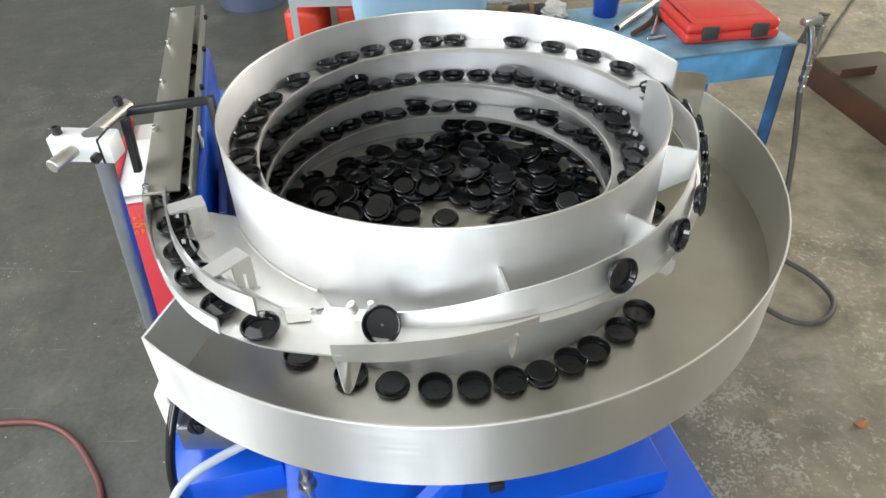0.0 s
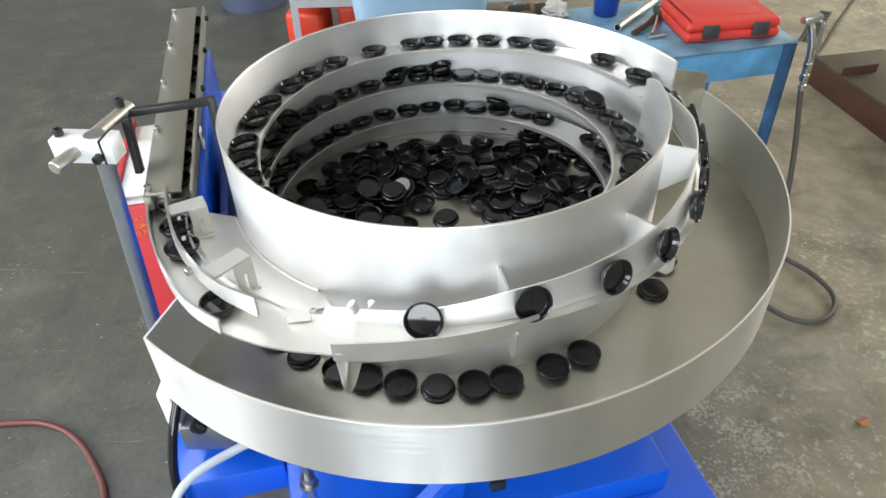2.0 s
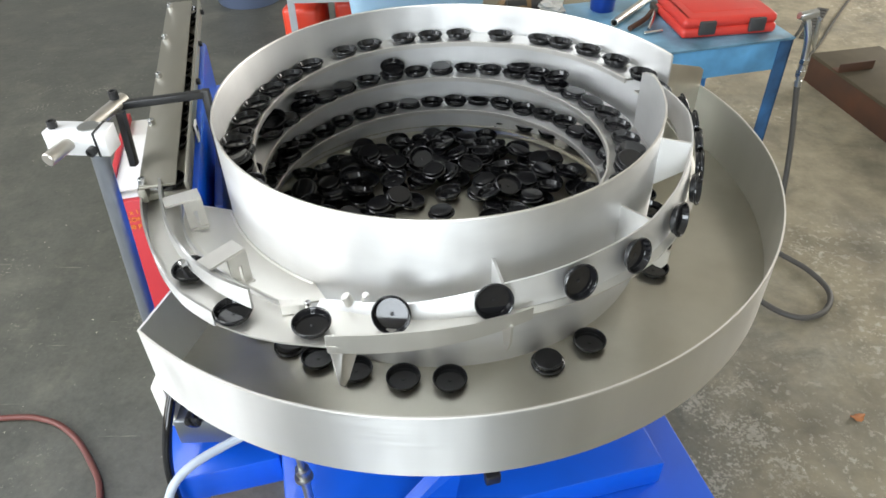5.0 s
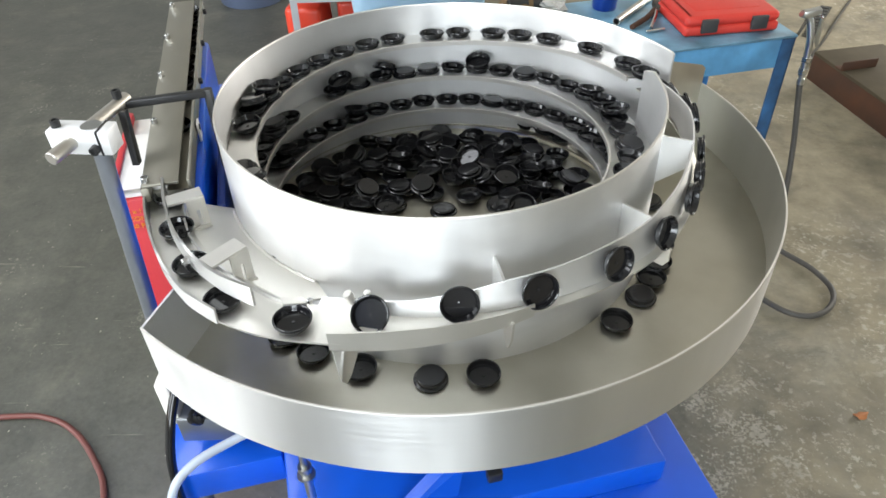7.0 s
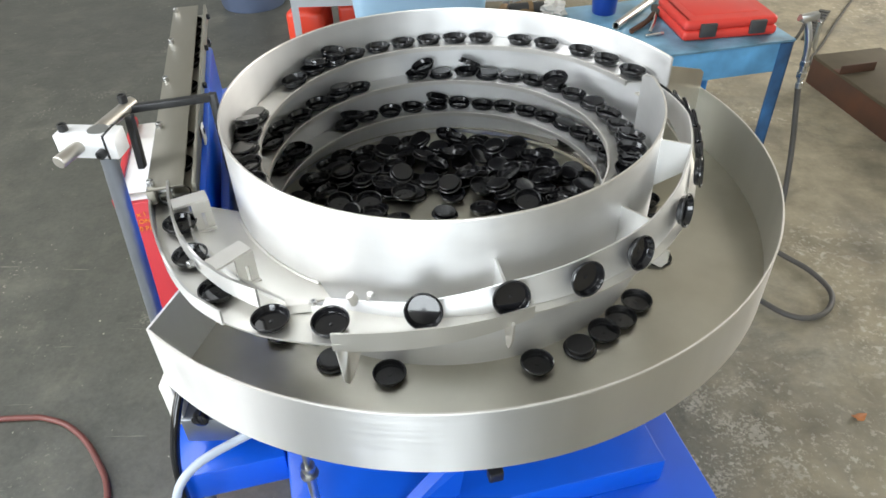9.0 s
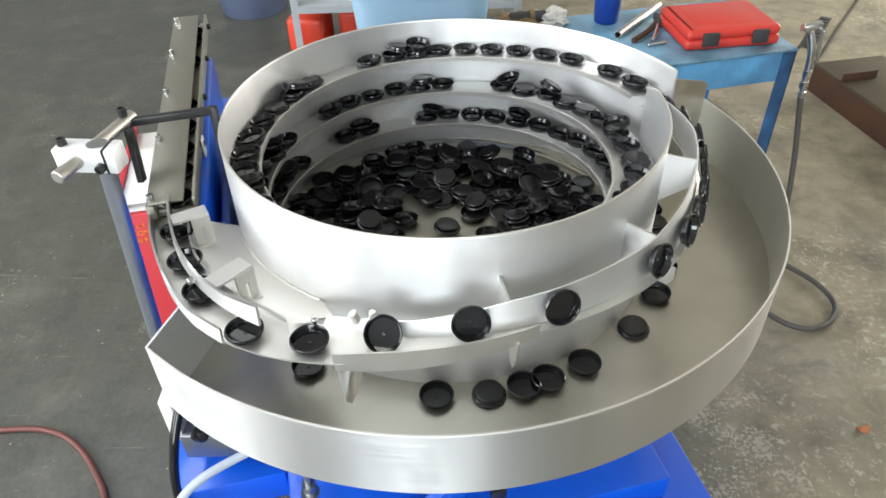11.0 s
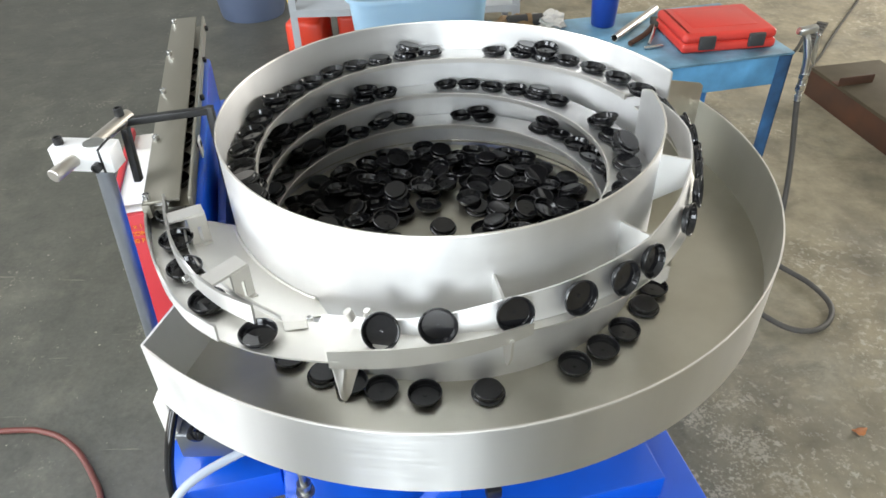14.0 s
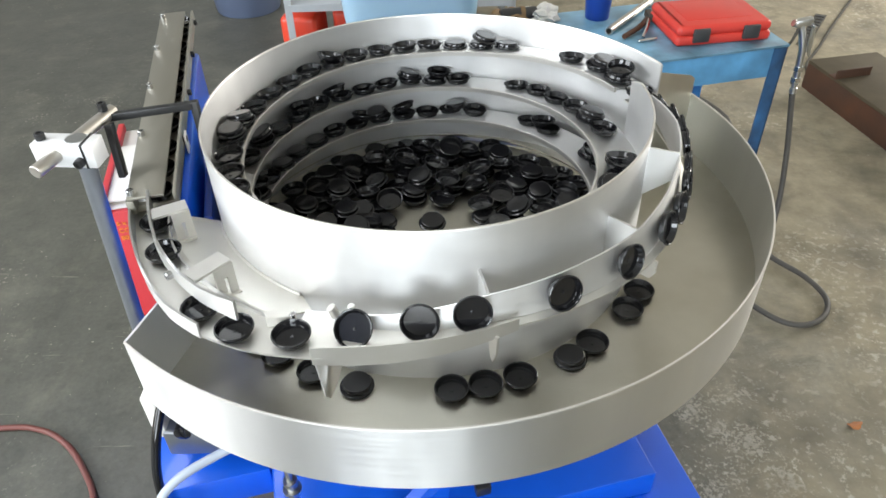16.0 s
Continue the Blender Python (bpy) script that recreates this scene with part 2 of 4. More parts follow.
    c = mix(blots, mix(worn, paint, bare), oily)
    patchy = ramp(noise(1.9, 5, 0.3, (4, 6, 0)), 0.50, 0.68, (0, 0, 0), (1, 1, 1))
    chipf = ramp(math2("ADD", noise(48, 12, 0.1, (7, 2, 0), 0.62), math2("MULTIPLY", side.outputs[0], 0.09)), 0.63, 0.68, (0, 0, 0), (1, 1, 1))
    spot = nt.nodes.new("ShaderNodeVectorMath")
    spot.operation = "DISTANCE"
    spot.inputs[1].default_value = (0.62, 0.04, 0.1)
    nt.links.new(co.outputs["Object"], spot.inputs[0])
    near = nt.nodes.new("ShaderNodeMapRange")
    near.inputs["From Min"].default_value, near.inputs["From Max"].default_value = 0.08, 0.42
    near.inputs["To Min"].default_value, near.inputs["To Max"].default_value = 1.0, 0.0
    nt.links.new(spot.outputs["Value"], near.inputs["Value"])
    flake = ramp(math2("ADD", math2("ADD", math2("MULTIPLY", noise(105, 10, 0.0, (5, 3, 0), 0.70), 0.6), math2("MULTIPLY", noise(9, 6, 0.0, (2, 5, 0)), 0.4)), math2("MULTIPLY", near.outputs[0], 0.062)), 0.585, 0.615, (0, 0, 0), (1, 1, 1))
    chipf = math2("MAXIMUM", chipf, math2("MULTIPLY", flake, 1.0))
    patchy = math2("MAXIMUM", patchy, near.outputs[0])
    chips = math2("MULTIPLY", chipf, math2("ADD", math2("MULTIPLY", patchy, 0.62), math2("MULTIPLY", side.outputs[0], 0.05)))
    light = ramp(noise(30, 4), 0.3, 0.7, (0.42, 0.385, 0.31), (0.64, 0.59, 0.49))
    c = mix(chips, c, light)
    grime = ramp(noise(4.5, 10, 0.3, (2, 8, 0)), 0.48, 0.72, (0, 0, 0), (0.75, 0.75, 0.75))
    dirt = ramp(noise(12, 6), 0.3, 0.7, (0.07, 0.062, 0.045), (0.12, 0.105, 0.075))
    c = mix(math2("MULTIPLY", grime, worn), c, dirt)
    specks = ramp(noise(80, 3, 0, (1, 9, 0)), 0.72, 0.76, (0, 0, 0), (1, 1, 1))
    c = mix(specks, c, light)
    scr = nt.nodes.new("ShaderNodeMapping")
    scr.inputs["Rotation"].default_value, scr.inputs["Scale"].default_value = (0, 0, 0.6), (1, 14, 1)
    nt.links.new(co.outputs["Object"], scr.inputs[0])
    n = nt.nodes.new("ShaderNodeTexNoise")
    n.inputs["Scale"].default_value, n.inputs["Detail"].default_value = 6, 3
    nt.links.new(scr.outputs[0], n.inputs["Vector"])
    scuff = ramp(n.outputs[0], 0.70, 0.80, (0, 0, 0), (0.35, 0.35, 0.35))
    c = mix(scuff, c, light)
    nt.links.new(c, b.inputs["Base Color"])
    rg = nt.nodes.new("ShaderNodeMapRange")
    rg.inputs["To Min"].default_value, rg.inputs["To Max"].default_value = 0.42, 0.8
    nt.links.new(worn, rg.inputs["Value"])
    nt.links.new(rg.outputs[0], b.inputs["Roughness"])
    bp = nt.nodes.new("ShaderNodeBump")
    bp.inputs["Strength"].default_value, bp.inputs["Distance"].default_value = 0.25, 0.004
    nt.links.new(noise(40, 8), bp.inputs["Height"])
    nt.links.new(bp.outputs[0], b.inputs["Normal"])
    return m


FLOOR = floor_material()


# ---- helpers for building ----
def cyl(r, th, z):
    """A place by its radius, its clockwise angle from the right and its height over the rim."""
    a = radians(th)
    return Vector((r * math.cos(a), -r * math.sin(a), H + z))


def mesh(name, bm, material, smooth=True, angle=40):
    bmesh.ops.recalc_face_normals(bm, faces=bm.faces)
    me = bpy.data.meshes.new(name)
    if smooth:
        for f in bm.faces:
            f.smooth = True
        for e in bm.edges:
            if len(e.link_faces) == 2 and e.calc_face_angle(0) > radians(angle):
                e.smooth = False
    bm.to_mesh(me)
    bm.free()
    for m in (material if isinstance(material, (list, tuple)) else [material]):
        me.materials.append(m)
    return me


def part(name, bm, material, parent=None, label="", smooth=True, kind=""):
    ob = new(name, mesh(name, bm, material, smooth))
    if parent is not None:
        ob.parent = parent
    return tagged(ob, label, kind=kind)


def thing(name, label, category, at=(0, 0, 0), group="", kind="", rz=0.0):
    ob = new(name)
    ob.empty_display_size = 0.05
    ob.matrix_world = pose(*at, 0, 0, rz)
    return tagged(ob, label, category, group, kind)


def box(sx, sy, sz, at=(0, 0, 0), bevel=0.0, m=None, bm=None, seg=2):
    b = bmesh.new()
    bmesh.ops.create_cube(b, size=1, matrix=Matrix.Diagonal((sx, sy, sz, 1)))
    if bevel:
        bmesh.ops.bevel(b, geom=b.edges[:], offset=bevel, segments=seg, affect="EDGES", profile=0.5)
    b.transform(Matrix.Translation(at) if m is None else m)
    return join(bm, b)


def join(bm, b):
    if bm is None:
        return b
    me = bpy.data.meshes.new("tmp")
    b.to_mesh(me)
    b.free()
    bm.from_mesh(me)
    bpy.data.meshes.remove(me)
    return bm


def lathe(profile, n=32, bm=None, m=None, closed=False):
    """Turns a profile of (radius, height) round the upright axis."""
    b = bmesh.new()
    rings = []
    for r, z in profile:
        if r < 1e-6:
            rings.append([b.verts.new((0, 0, z))])
        else:
            rings.append([b.verts.new((r * math.cos(2 * math.pi * k / n), r * math.sin(2 * math.pi * k / n), z)) for k in range(n)])
    pairs = list(zip(rings, rings[1:])) + ([(rings[-1], rings[0])] if closed else [])
    for p, q in pairs:
        for k in range(n):
            a = [p[k % len(p)], p[(k + 1) % len(p)], q[(k + 1) % len(q)], q[k % len(q)]]
            a = list(dict.fromkeys(a))
            if len(a) > 2:
                b.faces.new(a)
    if m is not None:
        b.transform(m)
    return join(bm, b)


def rod(p0, p1, r, n=20, bevel=0.0008, bm=None):
    p0, p1 = Vector(p0), Vector(p1)
    d = p1 - p0
    m = Matrix.Translation(p0) @ d.to_track_quat("Z", "Y").to_matrix().to_4x4()
    L = d.length
    return lathe([(0, 0), (r - bevel, 0), (r, bevel), (r, L - bevel), (r - bevel, L), (0, L)], n, bm, m)


def sweep(rows, bm=None):
    """A solid strip through cross-sections, each a loop of as many points; the ends are closed."""
    b = bmesh.new()
    rings = [[b.verts.new(p) for p in r] for r in rows]
    for p, q in zip(rings, rings[1:]):
        n = len(p)
        for k in range(n):
            b.faces.new((p[k], p[(k + 1) % n], q[(k + 1) % n], q[k]))
    b.faces.new(rings[0])
    b.faces.new(rings[-1][::-1])
    return join(bm, b)


def glide(keys, x):
    """Smooth values between rows of (x, values...)."""
    if x <= keys[0][0]:
        return keys[0][1:]
    for a, b in zip(keys, keys[1:]):
        if x <= b[0]:
            k = (x - a[0]) / (b[0] - a[0])
            return tuple(p + (q - p) * k for p, q in zip(a[1:], b[1:]))
    return keys[-1][1:]


def wall_strip(keys, th0, th1, step=2.0, thick=0.0025, centre=(0, 0), bm=None):
    """A bent sheet on edge: keys are rows of (angle, radius at the foot, foot, radius at the top, top)."""
    rows, n = [], max(2, int(abs(th1 - th0) / step) + 1)
    for i in range(n + 1):
        th = th0 + (th1 - th0) * i / n
        r0, z0, r1, z1 = glide(keys, th)
        o = Vector((centre[0], centre[1], 0))
        rows.append([o + cyl(r0, th, z0), o + cyl(r1, th, z1), o + cyl(r1 + thick, th, z1), o + cyl(r0 + thick, th, z0)])
    return sweep(rows, bm)


def shelf(keys, th0, th1, step=2.0, thick=0.0025, bm=None):
    """A flat helical strip: rows of (angle, inner radius, its height, outer radius, its height)."""
    rows, n = [], max(2, int(abs(th1 - th0) / step) + 1)
    for i in range(n + 1):
        th = th0 + (th1 - th0) * i / n
        r0, z0, r1, z1 = glide(keys, th)
        rows.append([cyl(r0, th, z0), cyl(r1, th, z1), cyl(r1, th, z1 - thick), cyl(r0, th, z0 - thick)])
    return sweep(rows, bm)


def plate(points, thick=0.003, bm=None):
    """A flat plate with this outline, thickened along its normal."""
    b = bmesh.new()
    pts = [Vector(p) for p in points]
    nrm = (pts[1] - pts[0]).cross(pts[2] - pts[0]).normalized() * thick / 2
    lo, hi = [b.verts.new(p - nrm) for p in pts], [b.verts.new(p + nrm) for p in pts]
    b.faces.new(lo[::-1])
    b.faces.new(hi)
    for k in range(len(pts)):
        j = (k + 1) % len(pts)
        b.faces.new((lo[k], lo[j], hi[j], hi[k]))
    return join(bm, b)


def tube(points, r, n=10, rough=6, bm=None):
    """A bent round tube through the points."""
    pts = [Vector(p) for p in points]
    line = []
    for i in range(len(pts) - 1):
        p0, p1, p2, p3 = pts[max(i - 1, 0)], pts[i], pts[i + 1], pts[min(i + 2, len(pts) - 1)]
        for k in range(rough):
            u = k / rough
            line.append(0.5 * (2 * p1 + (p2 - p0) * u + (2 * p0 - 5 * p1 + 4 * p2 - p3) * u * u + (3 * p1 - p0 - 3 * p2 + p3) * u ** 3))
    line.append(pts[-1])
    rows, side = [], None
    for i, p in enumerate(line):
        d = (line[min(i + 1, len(line) - 1)] - line[max(i - 1, 0)]).normalized()
        side = d.orthogonal().normalized() if side is None else (side - d * side.dot(d)).normalized()
        up = d.cross(side)
        rows.append([p + (side * math.cos(2 * math.pi * k / n) + up * math.sin(2 * math.pi * k / n)) * r for k in range(n)])
    return sweep(rows, bm)


def hexbolt(at, r=0.006, h=0.005, m=None, socket=True):
    """A cap screw, its axis upright."""
    prof = [(0, 0), (r, 0), (r, h - 0.0006), (r - 0.0006, h), (r * 0.55, h), (r * 0.5, h - 0.002), (0, h - 0.002)]
    return lathe(prof, 14, None, (Matrix.Translation(at) if m is None else m))


# ---- the room ----
part("floor", box(11.0, 13.0, 0.2, (0.5, 0.5, -0.1)), FLOOR, None, "worn grey-green painted concrete workshop floor", False, "structure")
# ceiling and walls are unseen, added to enclose the light; gaps suit the lamps
bm = box(11.4, 2.2, 0.12, (0.5, -4.9, 4.56))
box(11.4, 3.4, 0.12, (0.5, 5.3, 4.56), bm=bm)
box(1.7, 7.4, 0.12, (-4.35, -0.1, 4.56), bm=bm)
box(8.2, 7.4, 0.12, (2.1, -0.1, 4.56), bm=bm)
part("ceiling", bm, WALL, None, "unseen grey ceiling added over the workshop, with a gap for the overhead lamp", False, "structure")
part("wall_north", box(11.4, 0.2, 4.5, (0.5, 7.1, 2.25)), WALL, None, "unseen grey wall added to close the workshop", False, "structure")
bm = box(2.8, 0.2, 4.5, (-3.8, -6.1, 2.25))
box(5.6, 0.2, 4.5, (3.4, -6.1, 2.25), bm=bm)
box(3.0, 0.2, 0.8, (-0.9, -6.1, 4.1), bm=bm)
part("wall_south", bm, WALL, None, "unseen grey wall added to close the workshop, with an open doorway", False, "structure")
bm = box(0.2, 1.7, 4.5, (6.1, 6.65, 2.25))
box(0.2, 8.7, 4.5, (6.1, -1.65, 2.25), bm=bm)
box(0.2, 3.1, 1.2, (6.1, 4.25, 3.9), bm=bm)
box(0.2, 3.1, 0.7, (6.1, 4.25, 0.35), bm=bm)
part("wall_east", bm, WALL, None, "unseen grey wall added to close the workshop, with a gap for the side lamp", False, "structure")
bm = box(0.2, 6.4, 4.5, (-5.1, 3.8, 2.25))
box(0.2, 1.9, 4.5, (-5.1, -5.05, 2.25), bm=bm)
box(0.2, 4.7, 0.9, (-5.1, -1.75, 4.05), bm=bm)
part("wall_west", bm, WALL, None, "unseen grey wall added to close the workshop, with an open roller door", False, "structure")

# ---- the bowl feeder ----
feeder = thing("vibratory_bowl_feeder", "round brushed stainless steel bowl feeder on a blue base", "bowl feeder")
WALL_KEYS = [(-10, 0.297, -0.243, 0.297, -0.012), (-4, 0.298, -0.243, 0.298, 0.0), (10, 0.300, -0.243, 0.300, 0.0), (265, 0.300, -0.243, 0.300, 0.0),
             (290, 0.306, -0.243, 0.306, 0.0), (310, 0.319, -0.243, 0.319, 0.0), (330, 0.334, -0.243, 0.334, 0.0), (347, 0.349, -0.243, 0.349, 0.0)]
part("bowl_wall", wall_strip(WALL_KEYS, -10, 347, 1.5), STEEL_ROLLED, feeder, "rolled stainless steel wall")
rim = []
for i in range(241):
    th = -9 + 355.5 * i / 240
    r = glide(WALL_KEYS, th)[0] + 0.00125
    rim.append([cyl(r + a, th, 0.0006 + b + (-0.012 * max(0, (-4 - th) / 6))) for a, b in ((-0.0016, -0.001), (-0.0010, 0.0006), (0.0010, 0.0006), (0.0016, -0.001))])
part("bowl_rim", sweep(rim), EDGE, feeder, "bright rounded upper edge")
part("bowl_floor", lathe([(0, H - 0.226), (0.12, H - 0.231), (0.2995, H - 0.239), (0.2995, H - 0.243), (0, H - 0.243)], 72), STEEL_FLOOR, feeder, "slightly domed sheet steel floor")


def track_z(s):
    return min(-0.0445 + 0.000172 * (s - 990), -0.0355)


def ledge_radius(s):
    """The inner edge runs a little off centre and opens outwards at the top."""
    if s < 930:
        return 0.249 + 0.011 * math.cos(radians(s - 165))
    return glide([(930, 0.2573), (960, 0.2555), (990, 0.2470), (1010, 0.2505), (1029, 0.262), (1050, 0.277), (1067, 0.292)], s)[0]


TRACK = [(s, ledge_radius(s), glide([(960, 0.299), (985, 0.301), (1010, 0.304), (1030, 0.316), (1050, 0.331), (1067, 0.348)], s)[0]) for s in range(60, 1069, 4)]
rows_keys = [(s, r0, track_z(s), r1, track_z(s) - 0.006) for s, r0, r1 in
             [(s, *glide(TRACK, s)) for s in range(60, 1068, 4)]]
for k in range(3):
    a, b = 60 + 360 * k, min(420 + 360 * k, 1064)
    part("spiral_track", shelf(rows_keys, a, b, 2.0), STEEL, feeder, "narrow spiral ledge welded inside the bowl")
edge = []
for s in range(60, 1065, 2):
    r0, z0, r1, z1 = glide(rows_keys, s)
    edge.append([cyl(r0 + a, s, z0 + b) for a, b in ((-0.0020, -0.006), (-0.0020, 0.0012), (-0.0012, 0.0018), (0.0012, 0.0018), (0.0020, 0.0012), (0.0020, -0.006))])
part("track_edge", sweep(edge), EDGE, feeder, "bright raised edge of the spiral ledge")

# catch pan
PC = (-0.008, 0.044)
PR, PT, PB = 0.4969, -0.1266, -0.226
part("pan_wall", wall_strip([(-360, PR, PB, PR, PT), (720, PR, PB, PR, PT)], -22.5, 132.5, 1.5, 0.0025, PC), STEEL, feeder, "brushed stainless pan wall")
lip = []
for i in range(121):
    th = -22.5 + 155 * i / 120
    o = Vector((*PC, 0))
    lip.append([o + cyl(PR + 0.00125 + a, th, PT + b) for a, b in ((-0.0016, -0.001), (-0.001, 0.0008), (0.001, 0.0008), (0.0016, -0.001))])
part("pan_rim", sweep(lip), EDGE, feeder, "bright pan edge")
o = Vector((*PC, 0))
c0, c1 = o + cyl(PR + 0.001, 132.5, 0), o + cyl(PR + 0.001, -22.5, 0)
inner_l = c0.lerp(cyl(0.2995, 160, 0), 0.66)
bm = bmesh.new()
outer, inner = [], []
for i in range(91):
    th = -22.5 + 155 * i / 90
    outer.append(o + cyl(PR, th, PB))
for i in range(91):
    th = -22 + 182 * i / 90
    inner.append(cyl(0.2995, th, PB))
ov, iv = [bm.verts.new(p) for p in outer], [bm.verts.new(p) for p in inner]
for k in range(90):
    bm.faces.new((ov[k], ov[k + 1], iv[k + 1], iv[k]))
ext = bmesh.ops.extrude_face_region(bm, geom=bm.faces[:])
bmesh.ops.translate(bm, verts=[v for v in ext["geom"] if isinstance(v, bmesh.types.BMVert)], vec=(0, 0, -0.003))
part("pan_floor", bm, STEEL_FLOOR, feeder, "dull stainless pan floor")
part("return_chute", shelf([(150, 0.300, PB - 0.004, 0.372, PB - 0.004), (352, 0.300, PB - 0.004, 0.372, PB - 0.004)], 150, 352, 3), STEEL_FLOOR, feeder, "narrow chute floor round the back of the bowl")
part("chute_wall", wall_strip([(0, 0.372, PB, 0.372, PB + 0.03), (400, 0.372, PB, 0.372, PB + 0.03)], 158, 344, 3), STEEL, feeder)
part("pan_end_plate", plate([c0 + Vector((0, 0, PT)), c0 + Vector((0, 0, PB)), inner_l + Vector((0, 0, PB)), inner_l + Vector((0, 0, PT))]), STEEL, feeder, "flat closing plate of the pan")
bp0, bp1 = cyl(0.349, 346, 0), c1
part("back_plate", plate([Vector((bp0.x, bp0.y, H - 0.014)), Vector((bp0.x, bp0.y, H - 0.226)), Vector((bp1.x, bp1.y, H - 0.226)), Vector((bp1.x, bp1.y, H - 0.098)), Vector((bp1.x - 0.012, bp1.y - 0.014, H - 0.086))]), STEEL_FLOOR, feeder, "flat plate joining bowl and pan")

# the banked track round the outside: caps stand on its foot and lean on the band
BAND = [(-12, 0.325, -0.064, 0.318, -0.030), (-2, 0.332, -0.070, 0.322, -0.022), (10, 0.340, -0.078, 0.332, -0.016), (23, 0.346, -0.084, 0.338, -0.016), (34, 0.349, -0.090, 0.342, -0.034),
        (46, 0.350, -0.091, 0.342, -0.048), (60, 0.350, -0.090, 0.342, -0.049), (79, 0.350, -0.089, 0.342, -0.057),
        (90, 0.350, -0.094, 0.341, -0.072), (97, 0.350, -0.099, 0.341, -0.081), (103, 0.351, -0.099, 0.341, -0.084), (108, 0.353, -0.098, 0.342, -0.087), (113, 0.3575, -0.0955, 0.3455, -0.090)]
band = part("banked_band", wall_strip(BAND, -12, 113, 1.0, 0.0022), STEEL_ROLLED, feeder, "bent steel band that the caps lean on")
LEDGE = [(-14, 0.300, -0.050, 0.350, -0.052), (-6, 0.318, -0.058, 0.350, -0.066), (4, 0.336, -0.074, 0.350, -0.080), (23, 0.346, -0.085, 0.357, -0.087), (46, 0.350, -0.091, 0.362, -0.092), (75, 0.350, -0.090, 0.362, -0.091),
         (85, 0.350, -0.091, 0.373, -0.092), (95, 0.350, -0.0955, 0.385, -0.092), (101, 0.350, -0.0955, 0.395, -0.0912), (106.5, 0.350, -0.0945, 0.4065, -0.0905)]
part("band_ledge", shelf(LEDGE, -14, 106.5, 1.5), STEEL_PLAIN, feeder, "narrow ledge along the foot of the band")
part("front_lip", wall_strip([(75.0, 0.362, -0.096, 0.363, -0.078), (85, 0.372, -0.102, 0.373, -0.078), (95, 0.384, -0.105, 0.386, -0.0755), (103, 0.397, -0.103, 0.399, -0.074), (107.3, 0.4045, -0.101, 0.4055, -0.0755)], 75.0, 107.3, 1.2, 0.0025), STEEL_PLAIN, feeder, "upright lip strip")
LEFT = [(106.5, 0.350, -0.0945, 0.4065, -0.0905), (110, 0.352, -0.094, 0.4108, -0.0905), (114, 0.358, -0.093, 0.4172, -0.0905), (118.3, 0.364, -0.092, 0.4228, -0.0905), (124, 0.364, -0.091, 0.4275, -0.090), (135, 0.366, -0.090, 0.4250, -0.089), (145, 0.366, -0.090, 0.4150, -0.088), (154, 0.362, -0.089, 0.4075, -0.088), (164, 0.356, -0.088, 0.402, -0.087)]
part("flat_track", shelf(LEFT, 106.5, 164, 1.5), STEEL_PLAIN, feeder, "flat curved track plate")
# the sloping plate that joins bowl and track, cut off slantwise at its near end
near_end, far_end = [(120.0, 112.5), (159.0, 160.0)]
rows = []
for i in range(25):
    k = i / 24
    a_in, a_out = near_end[0] + (far_end[0] - near_end[0]) * k, near_end[1] + (far_end[1] - near_end[1]) * k
    p, q = cyl(0.3028, a_in, -0.119), cyl(0.3665 - 0.008 * max(0, (k - 0.75) * 4) - 0.026 * max(0, 1 - k * 8), a_out, -0.0945)
    dz = Vector((0, 0, 0.0025))
    rows.append([p, q, q - dz, p - dz])
part("inner_plate", sweep(rows), STEEL_PLAIN, feeder, "sloping plate between bowl and track")
seam = [cyl(0.3045, 120.3 + 37 * i / 24, -0.1178) + Vector((0, 0, 0.0006 * math.sin(i * 2.7))) for i in range(25)]
part("weld_bead", tube(seam, 0.0022, 6, 2), EDGE, feeder, "rough weld bead along the bowl")
part("outer_guide", wall_strip([(124.5, 0.4272, -0.093, 0.4262, -0.072), (131, 0.4275, -0.093, 0.4282, -0.070), (139, 0.421, -0.093, 0.4216, -0.070), (147, 0.413, -0.091, 0.4136, -0.069), (154, 0.408, -0.09, 0.4086, -0.068), (164, 0.402, -0.09, 0.4026, -0.068)], 124.5, 164, 1.0), STEEL, feeder, "low outer guide rail")
part("end_block", box(0.030, 0.010, 0.018, m=Matrix.Translation(cyl(0.392, 162.5, -0.066)) @ pose(0, 0, 0, 0, 0, 8), bevel=0.001), ALU, feeder, "bright end block over the track")
holder = part("hold_down_band", wall_strip([(120.4, 0.3975, -0.0765, 0.3965, -0.050), (127, 0.400, -0.074, 0.399, -0.052), (134, 0.398, -0.073, 0.397, -0.054), (143, 0.392, -0.072, 0.391, -0.054), (150, 0.386, -0.072, 0.385, -0.053), (158.5, 0.379, -0.072, 0.378, -0.049)], 120.4, 159.5, 1.0, 0.0032), STEEL, feeder, "thin bent hold-down band over the caps")
part("inner_guide", wall_strip([(114, 0.3665, -0.0935, 0.3665, -0.088), (118, 0.3695, -0.093, 0.3695, -0.086), (125, 0.3705, -0.092, 0.3705, -0.084), (140, 0.3745, -0.09, 0.3745, -0.079), (145, 0.373, -0.09, 0.373, -0.078), (151, 0.3675, -0.09, 0.3675, -0.078), (158, 0.359, -0.09, 0.359, -0.078)], 114, 158, 1.0), STEEL, feeder, "low inner guide strip")


